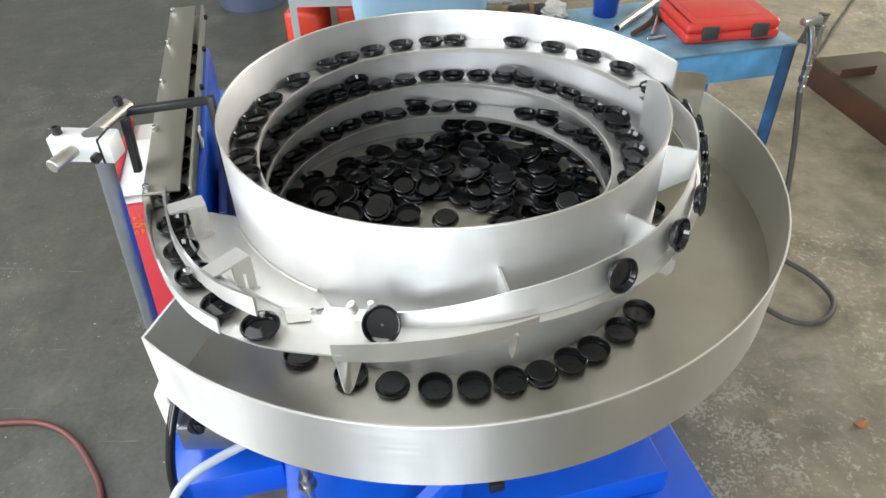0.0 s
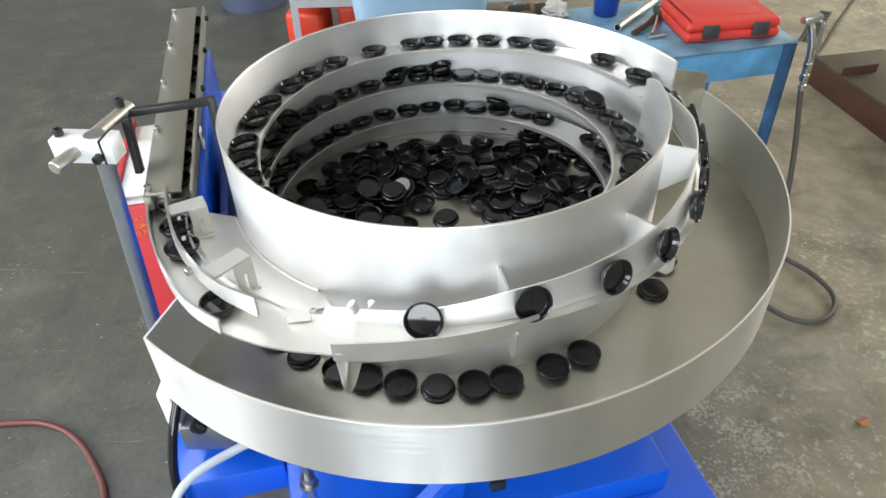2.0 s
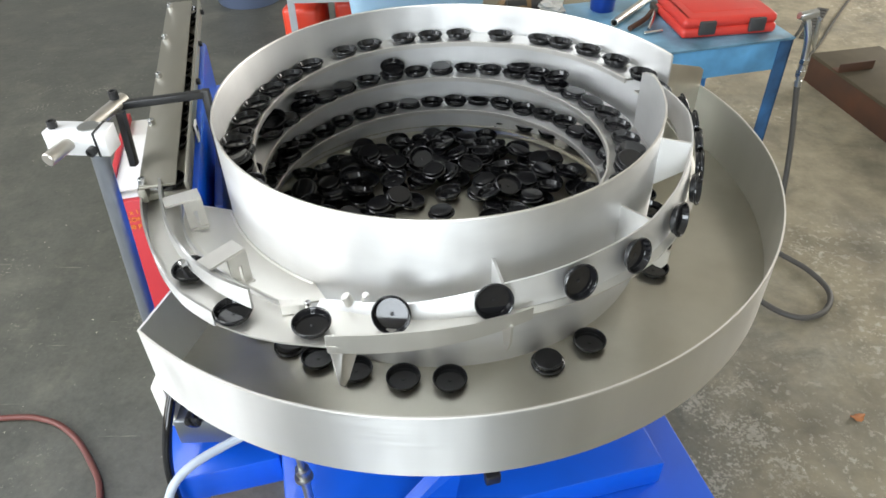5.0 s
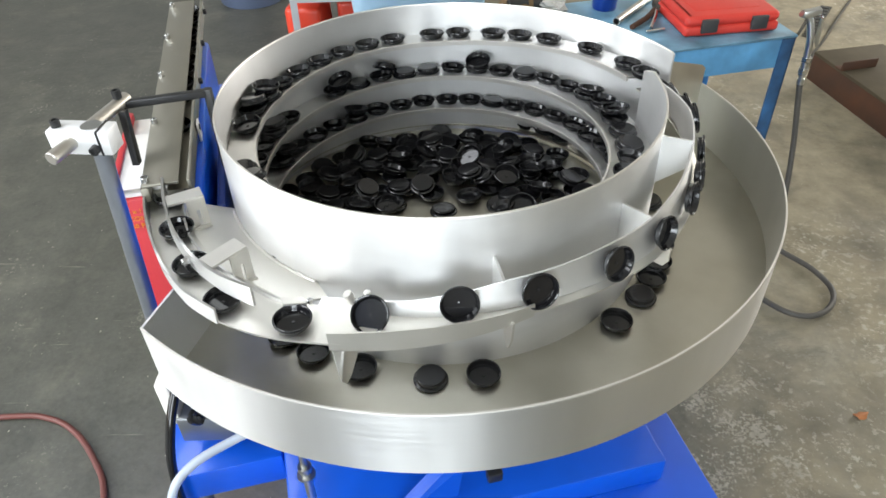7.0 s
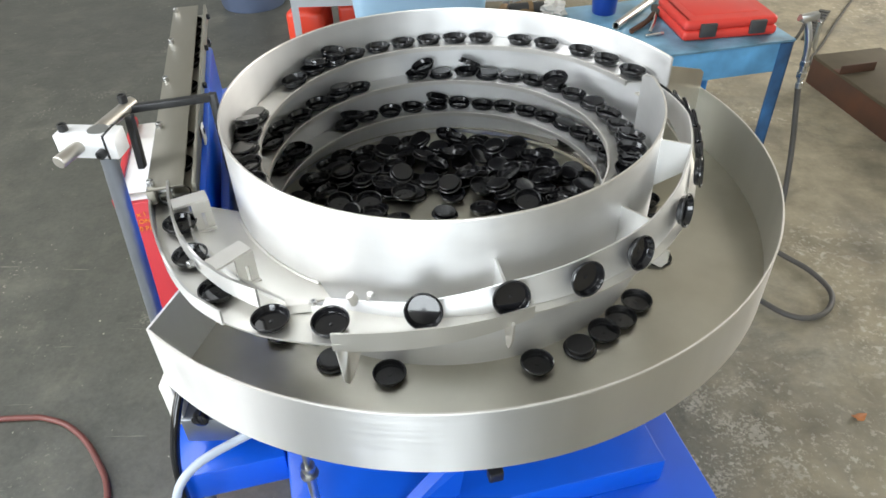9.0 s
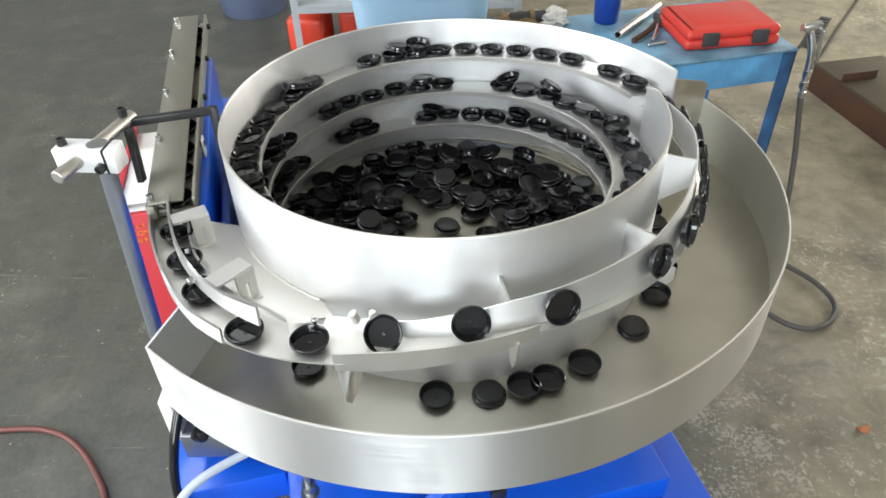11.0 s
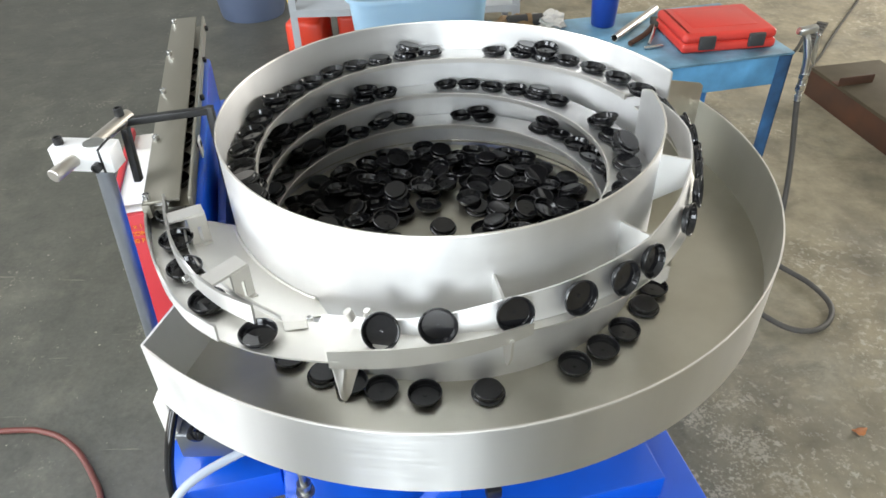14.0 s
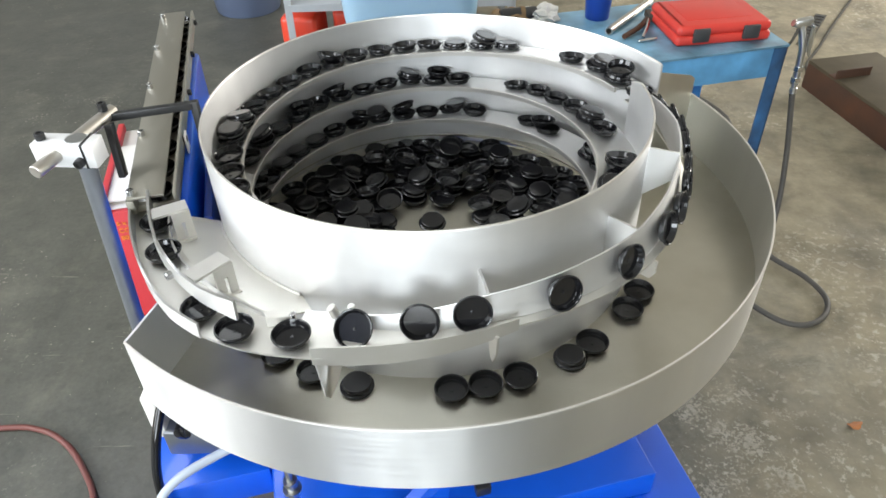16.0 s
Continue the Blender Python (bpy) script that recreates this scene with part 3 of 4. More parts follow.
def slotted_bracket(th, r0, r1, z, w, drop):
    """A bent bracket: a flat tongue, a leg with an upright slot, and a short foot on the plate."""
    a, b = cyl(r0, th, z), cyl(r1, th, z)
    d = (b - a).normalized()
    sx = Vector((d.y, -d.x, 0)) * w / 2
    up = Vector((0, 0, 1))
    bm = plate([a - sx, b - sx, b + sx, a + sx], 0.003)
    # the leg hangs from one long edge and has an upright slot
    e, n = a - sx, (b - a).length * 0.52
    for p, q, top, low in ((0, 0.40, 0, 1), (0.58, 1, 0, 1), (0.40, 0.58, 0, 0.38), (0.40, 0.58, 0.92, 1)):
        plate([e + d * n * p - up * drop * top, e + d * n * q - up * drop * top, e + d * n * q - up * drop * low, e + d * n * p - up * drop * low], 0.003, bm)
    f = e - up * (drop - 0.001)
    out = -sx.normalized() * 0.006
    plate([f, f + d * n, f + d * n + out, f + out], 0.003, bm)
    return bm


part("band_bracket", slotted_bracket(131.2, 0.3490, 0.3965, -0.056, 0.0235, 0.044), EDGE, holder, "bent flat bracket of the hold-down band")
part("band_bracket", slotted_bracket(152.2, 0.3395, 0.3830, -0.056, 0.0215, 0.042), EDGE, holder, "bent flat bracket of the hold-down band")
for th, r, z in ((135.6, 0.4015, -0.0645), (152.5, 0.374, -0.060)):
    m = Matrix.Translation(cyl(r, th, z)) @ pose(0, 0, 0, 0, 90, -th)
    part("band_screw", hexbolt((0, 0, 0), 0.005, 0.007, m), CHROME, holder, "small cap screw")
part("deflector", plate([cyl(0.3825, 117.0, -0.0905), cyl(0.3690, 113.8, -0.0905), cyl(0.3690, 113.8, -0.079), cyl(0.3825, 117.0, -0.078)], 0.003), EDGE, feeder, "small bright deflector plate")
part("deflector_foot", plate([cyl(0.3825, 117.0, -0.0788), cyl(0.3690, 113.8, -0.0798), cyl(0.3640, 114.8, -0.0800), cyl(0.3760, 118.2, -0.0790)], 0.0025), EDGE, feeder)
part("deflector_screw", hexbolt((0, 0, 0), 0.0035, 0.005, Matrix.Translation(cyl(0.366, 113.4, -0.082))), CHROME, feeder, "small cap screw")
part("wire_finger", tube([cyl(0.3418, 107.3, -0.101), cyl(0.3440, 107.5, -0.084), cyl(0.3452, 107.9, -0.0775)], 0.0055, 10, 4), EDGE, feeder, "stubby bent finger by the drop-off")
part("wire_finger", tube([cyl(0.3390, 106.0, -0.101), cyl(0.3400, 105.0, -0.086), cyl(0.3405, 104.3, -0.0760)], 0.0020, 8, 4), EDGE, feeder, "thin pin with a bent head")
part("pin_head", lathe([(0, 0), (0.0035, 0), (0.0042, 0.0012), (0.0035, 0.0026), (0, 0.003)], 12, None, Matrix.Translation(cyl(0.3407, 104.2, -0.0765))), EDGE, feeder)
for th, z, drop, r1 in ((79.5, -0.056, 0.044, 0.343), (45.6, -0.049, 0.058, 0.343), (24.0, -0.015, 0.070, 0.339)):
    part("gusset", plate([cyl(0.302, th, z), cyl(r1, th, z), cyl(r1, th, z - drop * 0.55), cyl(0.302, th, z - drop)], 0.003), STEEL, band, "welded gusset plate")
part("support_tab", plate([cyl(0.4045, 107.2, -0.094), cyl(0.372, 103.4, -0.096), cyl(0.374, 104.4, -0.118), cyl(0.388, 105.9, -0.158), cyl(0.394, 106.5, -0.166), cyl(0.399, 106.9, -0.158)], 0.003), STEEL, feeder, "pointed support tab under the lip")
part("support_tab", plate([cyl(0.350, 79.8, -0.092), cyl(0.372, 78.9, -0.094), cyl(0.371, 79.0, -0.120), cyl(0.366, 79.3, -0.136), cyl(0.360, 79.5, -0.132)], 0.003), EDGE, feeder, "small support tab")
part("support_tab", plate([cyl(0.335, 43, -0.094), cyl(0.366, 43, -0.094), cyl(0.366, 43, -0.112), cyl(0.360, 43, -0.122), cyl(0.345, 43, -0.122), cyl(0.335, 43, -0.11)], 0.003), EDGE, feeder, "rounded support tab")
part("floor_stud", lathe([(0, H - 0.227), (0.006, H - 0.227), (0.006, H - 0.218), (0.004, H - 0.216), (0, H - 0.216)], 12), CHROME, feeder)

# ---- blue base ----
base = thing("feeder_base", "bright blue enamelled steel drive base under the bowl", "machine base", rz=13)
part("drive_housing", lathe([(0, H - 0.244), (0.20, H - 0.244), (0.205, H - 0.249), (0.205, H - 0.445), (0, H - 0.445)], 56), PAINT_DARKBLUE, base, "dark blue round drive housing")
part("front_box", box(0.538, 0.562, 0.05, (-0.031, -0.081, H - 0.475), 0.004), PAINT_BLUE, base, "blue top cover box")
part("side_wing", box(0.16, 0.15, 0.06, (-0.383, -0.135, H - 0.482), 0.004), PAINT_BLUE, base, "blue side cover")
part("deck_plate", box(0.605, 0.86, 0.014, (0.0025, -0.03, H - 0.508), 0.003), PAINT_BLUE, base, "blue deck plate")
part("pedestal", box(0.585, 0.82, H - 0.516, (0.0025, -0.03, (H - 0.516) / 2), 0.006), PAINT_BLUE, base, "blue box pedestal")
part("brace", plate([(-0.17, -0.355, H - 0.45), (-0.07, -0.33, H - 0.45), (-0.06, -0.325, H - 0.39), (-0.08, -0.325, H - 0.385)], 0.018), PAINT_BLUE, base, "slanting blue brace")
for x, y in ((-0.262, -0.325),):
    bm = lathe([(0, -0.10), (0.006, -0.10), (0.006, 0), (0.012, 0), (0.012, 0.003), (0.0065, 0.003), (0.0065, 0.012), (0.009, 0.012), (0.009, 0.02), (0.0045, 0.02), (0.0045, 0.09), (0, 0.09)], 16, None, Matrix.Translation((x, y, H - 0.345)))
    part("levelling_bolt", bm, ZINC, base, "zinc plated bolt with washer")
part("bracket_nut", box(0.022, 0.016, 0.02, (-0.015, -0.335, H - 0.425), 0.003), BLACK_STEEL, base, "black nut")
# white valve block beside the base
valve = thing("junction_block", "off-white painted junction block with black knob", "junction box", (-0.392, -0.235, H - 0.335))
part("body", box(0.018, 0.05, 0.085, (0, 0, -0.01), 0.003), WHITE_CARD, valve)
part("foot", box(0.075, 0.07, 0.05, (0.042, 0.005, -0.062), 0.003), POST, valve)
part("column", box(0.05, 0.05, 0.12, (0.03, 0.02, -0.145), 0.003), POST, valve)
part("knob", lathe([(0, 0), (0.012, 0), (0.012, 0.012), (0.008, 0.014), (0, 0.014)], 16, None, pose(0.038, -0.026, -0.028, 90, 0, 0)), BLACK, valve, "black knob")

tagged(part("grey_power_cable", tube([(-0.15, -0.26, H - 0.33), (-0.22, -0.30, H - 0.325), (-0.28, -0.325, H - 0.335), (-0.335, -0.36, H - 0.345), (-0.36, -0.385, H - 0.38), (-0.372, -0.375, H - 0.50), (-0.37, -0.36, 0.20), (-0.36, -0.33, 0.02), (-0.32, -0.2, 0.012)], 0.0060, 12), CABLE_GREY), "light grey round power cable leaving the base", "cable")
tagged(part("black_cable", tube([(-0.34, -0.235, H - 0.235), (-0.362, -0.27, H - 0.29), (-0.374, -0.305, H - 0.34), (-0.384, -0.325, H - 0.42), (-0.40, -0.31, H - 0.6), (-0.43, -0.25, 0.05), (-0.5, -0.1, 0.01)], 0.0065, 10), CABLE_BLACK), "black cable hanging beside the base", "cable")

# ---- linear feeder ----
A0, A1 = Vector((-0.3565, -0.142, H - 0.055)), Vector((-0.500, 0.4975, H - 0.055))
ld = (A1 - A0).normalized()
ls = Vector((ld.y, -ld.x, 0))
LM = Matrix(((ls.x, ld.x, 0, A0.x), (ls.y, ld.y, 0, A0.y), (0, 0, 1, A0.z), (0, 0, 0, 1)))
LL = (A1 - A0).length
linear = thing("linear_feeder", "straight dull steel feeder rail with cover plate on a blue drive", "linear feeder")
cover = part("cover_plate", box(0.0445, LL, 0.004, bevel=0.0008, m=LM @ Matrix.Translation((0.0, LL / 2, 0))), STEEL_DULL, linear, "dull steel cover plate")
part("track_bed", box(0.060, LL - 0.01, 0.010, bevel=0.001, m=LM @ Matrix.Translation((0.003, LL / 2 + 0.01, -0.0245))), STEEL_DULL, linear, "dull steel track bed")
part("side_rail", box(0.010, LL, 0.020, bevel=0.001, m=LM @ Matrix.Translation((-0.0205, LL / 2, -0.0125))), STEEL_DULL, linear)
part("side_rail", box(0.0045, LL, 0.024, bevel=0.001, m=LM @ Matrix.Translation((0.0348, LL / 2, -0.010))), STEEL_DULL, linear, "bright narrow side rail")
for k in range(5):
    part("cap_screw", hexbolt((0, 0, 0), 0.0048, 0.008, LM @ Matrix.Translation((-0.0175, 0.008 + k * (LL - 0.035) / 4, 0.002))), CHROME, cover, "small cap screw")
for k in range(4):
    part("cap_screw", hexbolt((0, 0, 0), 0.005, 0.006, LM @ Matrix.Translation((0.037, LL * (0.24 + k * 0.235), -0.010)) @ pose(0, 0, 0, 0, 90, 0)), BLACK_STEEL, linear)
part("drive_body", box(0.066, LL * 0.80, 0.13, bevel=0.006, m=LM @ Matrix.Translation((0.010, LL * 0.41, -0.098))), PAINT_BLUE, linear, "blue linear drive body")
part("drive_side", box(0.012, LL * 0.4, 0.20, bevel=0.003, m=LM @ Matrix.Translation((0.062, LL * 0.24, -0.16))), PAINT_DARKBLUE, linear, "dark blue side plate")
part("drive_foot", box(0.09, LL * 0.7, 0.10, bevel=0.006, m=LM @ Matrix.Translation((0.03, LL * 0.56, -0.20))), PAINT_BLUE, linear, "blue drive foot")
part("stand", box(0.12, 0.30, H - 0.30, bevel=0.006, m=LM @ Matrix.Translation((0.035, LL * 0.6, -A0.z + (H - 0.30) / 2))), PAINT_BLUE, linear, "blue stand column")
part("white_tag", box(0.003, 0.02, 0.028, m=LM @ Matrix.Translation((0.0405, 0.16, -0.016)), bevel=0.001), WHITE_CARD, linear)

# ---- sensor arm on its post ----
stand = thing("sensor_stand", "steel post with white clamp block and black sensor arm", "clamp stand")
RA, RB = Vector((-0.461, -0.170, H + 0.004)), Vector((-0.413, -0.034, H + 0.013))
part("cross_rod", rod(RA, RB, 0.0085, 24, 0.001), ROD, stand, "ground steel cross rod")
rd = (RB - RA).normalized()
bc = RA + rd * 0.052 + Vector((0.006, -0.002, -0.002))
BMx = Matrix.Translation(bc) @ pose(0, 0, 0, 0, 0, -6)
clamp = part("clamp_block", box(0.078, 0.030, 0.032, bevel=0.002, m=BMx), ALU, stand, "white machined clamp block")
part("clamp_slot", box(0.003, 0.031, 0.0325, m=BMx @ Matrix.Translation((0.026, 0, 0.0004))), BLACK_STEEL, clamp, "saw slot of the clamp")
part("post_end", lathe([(0, 0.0172), (0.0125, 0.0172), (0.0125, 0.0178), (0, 0.0178)], 24, None, BMx @ Matrix.Translation((0.012, 0.002, -0.001))), ZINC, clamp, "end of the post in the clamp")
for x, y, z, rx in ((-0.030, -0.002, 0.016, 0), (0.020, -0.015, -0.006, 90)):
    part("clamp_screw", hexbolt((0, 0, 0), 0.006, 0.009, BMx @ pose(x, y, z, rx, 0, 0)), BLACK_STEEL, clamp, "black cap screw")
ptop = BMx @ Vector((0.016, 0.002, 0.016))
part("post", rod((ptop.x - 0.060, ptop.y, 0.0), ptop, 0.0108, 24), POST, stand, "round steel post")
part("post_foot", lathe([(0, 0), (0.05, 0), (0.05, 0.008), (0.02, 0.012), (0.016, 0.03), (0, 0.03)], 24, None, Matrix.Translation((ptop.x - 0.060, ptop.y, 0))), STEEL_DULL, stand)
AE = Vector((-0.312, -0.020, H + 0.010))
arm0 = RB - rd * 0.014 + Vector((0, 0, -0.004))
d = AE - arm0
part("sensor_arm", box(d.length, 0.010, 0.010, bevel=0.001, m=Matrix.Translation((arm0 + AE) / 2) @ pose(0, 0, 0, 0, 0, math.degrees(math.atan2(d.y, d.x)))), BLACK_STEEL, stand, "square black sensor arm")
part("arm_drop", box(0.010, 0.010, 0.12, bevel=0.001, m=Matrix.Translation(AE + Vector((0.002, 0, -0.055)))), BLACK_STEEL, stand)
part("arm_hanger", box(0.009, 0.013, 0.075, bevel=0.001, m=Matrix.Translation(arm0 + Vector((0.008, -0.022, -0.036))) @ pose(0, 0, 0, -8, 0, 0)), BLACK_STEEL, stand, "black hanging finger")
part("arm_screw", hexbolt((0, 0, 0), 0.006, 0.011, Matrix.Translation(RB - rd * 0.016 + Vector((0, 0, 0.008)))), BLACK_STEEL, stand, "black cap screw")

# ---- carton under the rail ----
carton = thing("printed_carton", "red and white printed cardboard carton on edge beside the rail", "carton", (-0.512, 0.245, 0.0), rz=12)
part("box_body", box(0.20, 0.30, 0.60, (0, 0.10, 0.30), 0.003), WHITE_CARD, carton, "white carton side")
part("front_panel", box(0.20, 0.012, 0.60, (0, -0.057, 0.30), 0.002), RED_CARD, carton, "red carton front")
part("lid_flap", box(0.20, 0.20, 0.004, (0, 0.06, 0.61), 0.001), WHITE_CARD, carton, "white carton flap")
part("red_edge", box(0.012, 0.32, 0.016, (-0.10, 0.09, 0.61), 0.002), RED_CARD, carton)


def lettering(text, size, m, material, parent, name="lettering"):
    cu = bpy.data.curves.new(name, "FONT")
    cu.body, cu.size, cu.extrude = text, size, 0.0006
    tmp = bpy.data.objects.new(name, cu)
    scene.collection.objects.link(tmp)
    me = bpy.data.meshes.new_from_object(tmp.evaluated_get(bpy.context.evaluated_depsgraph_get()))
    bpy.data.objects.remove(tmp)
    bpy.data.curves.remove(cu)
    ob = new(name, me)
    me.materials.clear()
    me.materials.append(material)
    ob.matrix_basis = m
    ob.parent = parent
    return ob


for k, word in enumerate(("6 x 1", "CONTE", "80 PA")):
    lettering(word, 0.0135, pose(-0.085, -0.0645, 0.572 - 0.0165 * k, 90, 0, 0), ORANGE_INK, carton)
part("orange_mark", box(0.022, 0.002, 0.026, (-0.045, -0.064, 0.47)), ORANGE_INK, carton)

# ---- work table ----
TZ = H - 0.28
table = thing("work_table", "scuffed light blue steel work table with oil stains", "table")
P0, P1 = Vector((0.882, 0.776, 0)), Vector((-0.25, 0.535, 0))
tx = (P0 - P1).normalized()
ty = Vector((-tx.y, tx.x, 0))
TM = Matrix(((tx.x, ty.x, 0, P1.x), (tx.y, ty.y, 0, P1.y), (0, 0, 1, 0), (0, 0, 0, 1)))
TL = (P0 - P1).length
TD = 0.36
part("tabletop", box(TL, TD, 0.006, bevel=0.001, m=TM @ Matrix.Translation((TL / 2, TD / 2, TZ - 0.003))), TABLE_TOP, table, "stained blue tabletop")
part("apron", box(TL - 0.02, 0.004, 0.075, bevel=0.001, m=TM @ Matrix.Translation((TL / 2, 0.006, TZ - 0.0455))), TABLE_BLUE, table, "light blue front apron")
part("apron", box(TL - 0.02, 0.004, 0.075, bevel=0.001, m=TM @ Matrix.Translation((TL / 2, TD - 0.006, TZ - 0.0455))), TABLE_BLUE, table)
part("apron", box(0.004, TD - 0.02, 0.075, bevel=0.001, m=TM @ Matrix.Translation((TL - 0.006, TD / 2, TZ - 0.0455))), TABLE_BLUE, table)
for x, y in ((TL - 0.02, 0.02), (0.02, 0.02), (TL - 0.02, TD - 0.02), (0.02, TD - 0.02)):
    sx = 1 if x > TL / 2 else -1
    sy = 1 if y > TD / 2 else -1
    bm = box(0.036, 0.004, TZ - 0.008, m=TM @ Matrix.Translation((x, y + sy * 0.016, (TZ - 0.008) / 2)))
    box(0.004, 0.036, TZ - 0.008, m=TM @ Matrix.Translation((x + sx * 0.016, y, (TZ - 0.008) / 2)), bm=bm)
    part("leg", bm, LEG_BLUE, table, "blue angle steel leg")

case = thing("tool_case", "red moulded plastic tool case with two black latches", "tool case", TM @ Vector((TL - 0.146, 0.142, TZ)), rz=7)
shell = part("lower_shell", box(0.245, 0.19, 0.026, (0, 0, 0.013), 0.010, seg=3), RED_CASE, case)
lid = part("upper_shell", box(0.243, 0.186, 0.026, (0, 0.0, 0.0365), 0.012, seg=4), RED_CASE, case, "red lid")
part("lid_panel", box(0.17, 0.12, 0.006, (0.0, 0.005, 0.048), 0.0025), RED_CASE, lid)
for k in range(4):
    part("grip_rib", box(0.012, 0.05, 0.008, (-0.108, -0.06 + k * 0.04, 0.0455), 0.003), RED_CASE, lid)
for x in (-0.062, 0.066):
    part("latch", box(0.042, 0.010, 0.034, (x, -0.097, 0.027), 0.003), DARK, shell, "black snap latch")

tagged(part("blue_beaker", lathe([(0, 0), (0.030, 0), (0.032, 0.003), (0.038, 0.11), (0.040, 0.11), (0.0405, 0.113), (0.037, 0.113), (0.030, 0.006), (0, 0.005)], 36, None, Matrix.Translation(TM @ Vector((0.775, 0.30, TZ)))), DEEP_BLUE), "deep blue ribbed plastic beaker on the table", "beaker")
pa, pb = Vector((0.452, 0.868, TZ + 0.010)), Vector((0.606, 1.07, TZ + 0.010))
pd = (pb - pa)
pm = Matrix.Translation(pa) @ pd.to_track_quat("Z", "Y").to_matrix().to_4x4()
tagged(part("steel_pipe", lathe([(0.010, 0), (0.010, pd.length), (0.0078, pd.length), (0.0078, 0)], 20, None, pm, True), ROD), "short length of pale steel pipe on the table", "pipe")
pl = thing("locking_pliers", "rusty steel locking pliers lying on the table", "pliers", (0.535, 0.885, TZ))
part("handle", tube([(-0.05, -0.05, 0.008), (0.0, 0.0, 0.012), (0.03, 0.05, 0.012)], 0.007, 8, 5), RUST, pl, "rust-red handle")
part("handle", tube([(-0.005, -0.06, 0.008), (0.02, 0.0, 0.012), (0.035, 0.05, 0.012)], 0.005, 8, 5), CHROME, pl)
part("jaw", box(0.02, 0.05, 0.018, (0.045, 0.075, 0.012), 0.004), GREY_STEEL, pl)
part("adjuster", rod((-0.02, -0.075, 0.005), (0.03, -0.06, 0.005), 0.004, 10), CHROME, pl)

# air gun hanging from the table corner
gun = thing("air_blow_gun", "chromed air blow gun hung on the table corner", "air gun")
g0 = Vector((0.915, 0.812, TZ + 0.028))
part("gun_body", tube([g0 + Vector((-0.022, 0.0, 0.012)), g0, g0 + Vector((0.014, -0.006, -0.045)), g0 + Vector((0.020, -0.006, -0.085)), g0 + Vector((0.023, -0.006, -0.13))], 0.009, 12, 5), ZINC, gun, "cast metal body")
part("trigger", plate([g0 + Vector((0.030, -0.010, 0.004)), g0 + Vector((0.024, -0.010, 0.012)), g0 + Vector((0.028, -0.010, -0.060)), g0 + Vector((0.036, -0.010, -0.075))], 0.012), ZINC, gun, "worn chromed lever")
part("gun_head", box(0.044, 0.020, 0.018, m=Matrix.Translation(g0 + Vector((0.002, -0.002, 0.014))) @ pose(0, 0, 0, 0, -12, 0), bevel=0.004), ZINC, gun, "cast head with nozzle")
part("pivot_pin", rod(g0 + Vector((0.026, -0.022, 0.006)), g0 + Vector((0.026, 0.012, 0.006)), 0.004, 12), CHROME, gun)
part("hanging_hook", tube([g0 + Vector((-0.004, 0, 0.0)), g0 + Vector((-0.014, -0.004, -0.03)), g0 + Vector((-0.026, -0.006, -0.048)), g0 + Vector((-0.036, -0.004, -0.046))], 0.004, 8, 4), GREY_STEEL, gun)
for z in (0.500, 0.530):
    part("hose_nut", lathe([(0.006, 0), (0.0125, 0.0), (0.0125, 0.013), (0.006, 0.013)], 6, None, Matrix.Translation((0.9385, 0.806, z))), CHROME, gun, "bright hexagon nut")
part("coupling", lathe([(0, 0), (0.009, 0), (0.009, 0.014), (0.0065, 0.016), (0.0065, 0.024), (0.0105, 0.026), (0.0105, 0.046), (0, 0.046)], 16, None, Matrix.Translation((0.941, 0.806, 0.468)) @ pose(0, 0, 0, 0, -5, 0)), ZINC, gun, "quick coupling")
h0 = Vector((0.941, 0.806, 0.468))
tagged(part("air_hose", tube([h0, h0 + Vector((0.012, 0, -0.06)), h0 + Vector((0.036, 0, -0.18)), (0.985, 0.78, 0.15), (0.965, 0.73, 0.05), (0.955, 0.69, 0.014), (1.02, 0.59, 0.012), (1.04, 0.50, 0.012), (1.0, 0.43, 0.012), (0.93, 0.405, 0.012), (0.86, 0.45, 0.012), (0.78, 0.60, 0.012), (0.75, 0.85, 0.012), (0.95, 1.25, 0.012), (1.1, 1.5, 0.012), (0.9, 1.9, 0.012), (0.5, 2.3, 0.012)], 0.0076, 10), RUBBER), "grey rubber air hose looped on the floor", "hose")
tagged(part("red_air_hose", tube([(-2.2, 0.05, 0.007), (-1.5, 0.12, 0.007), (-1.05, 0.153, 0.007), (-0.93, 0.145, 0.007), (-0.85, 0.10, 0.007), (-0.785, 0.03, 0.007), (-0.735, -0.05, 0.007), (-0.70, -0.2, 0.007), (-0.72, -0.5, 0.007)], 0.0068, 10), HOSE_RED), "thin red-brown air hose on the floor", "hose")

# things on the left end of the table
tape = thing("tape_measure", "black and yellow tape measure on the table", "tape measure", TM @ Vector((0.50, 0.27, TZ)), rz=30)
part("body", box(0.045, 0.03, 0.022, (0, 0, 0.011), 0.005), DARK, tape)
part("yellow_band", box(0.03, 0.032, 0.014, (0.012, 0, 0.010), 0.003), YELLOW, tape, "yellow side")


def rag(name, at, size, seed):
    b = bmesh.new()
    bmesh.ops.create_icosphere(b, subdivisions=4, radius=1)
    for v in b.verts:
        n = noise.fractal(v.co * 1.6 + Vector((seed, 0, 0)), 1.0, 2.0, 4)
        v.co = v.co * (1 + 0.55 * n)
        v.co = Vector((v.co.x * size[0], v.co.y * size[1], max(v.co.z, -0.5) * size[2] + size[2] * 0.5))
    b.transform(Matrix.Translation(at))
    return tagged(part(name, b, CLOTH), "crumpled white rag on the table", "rag")


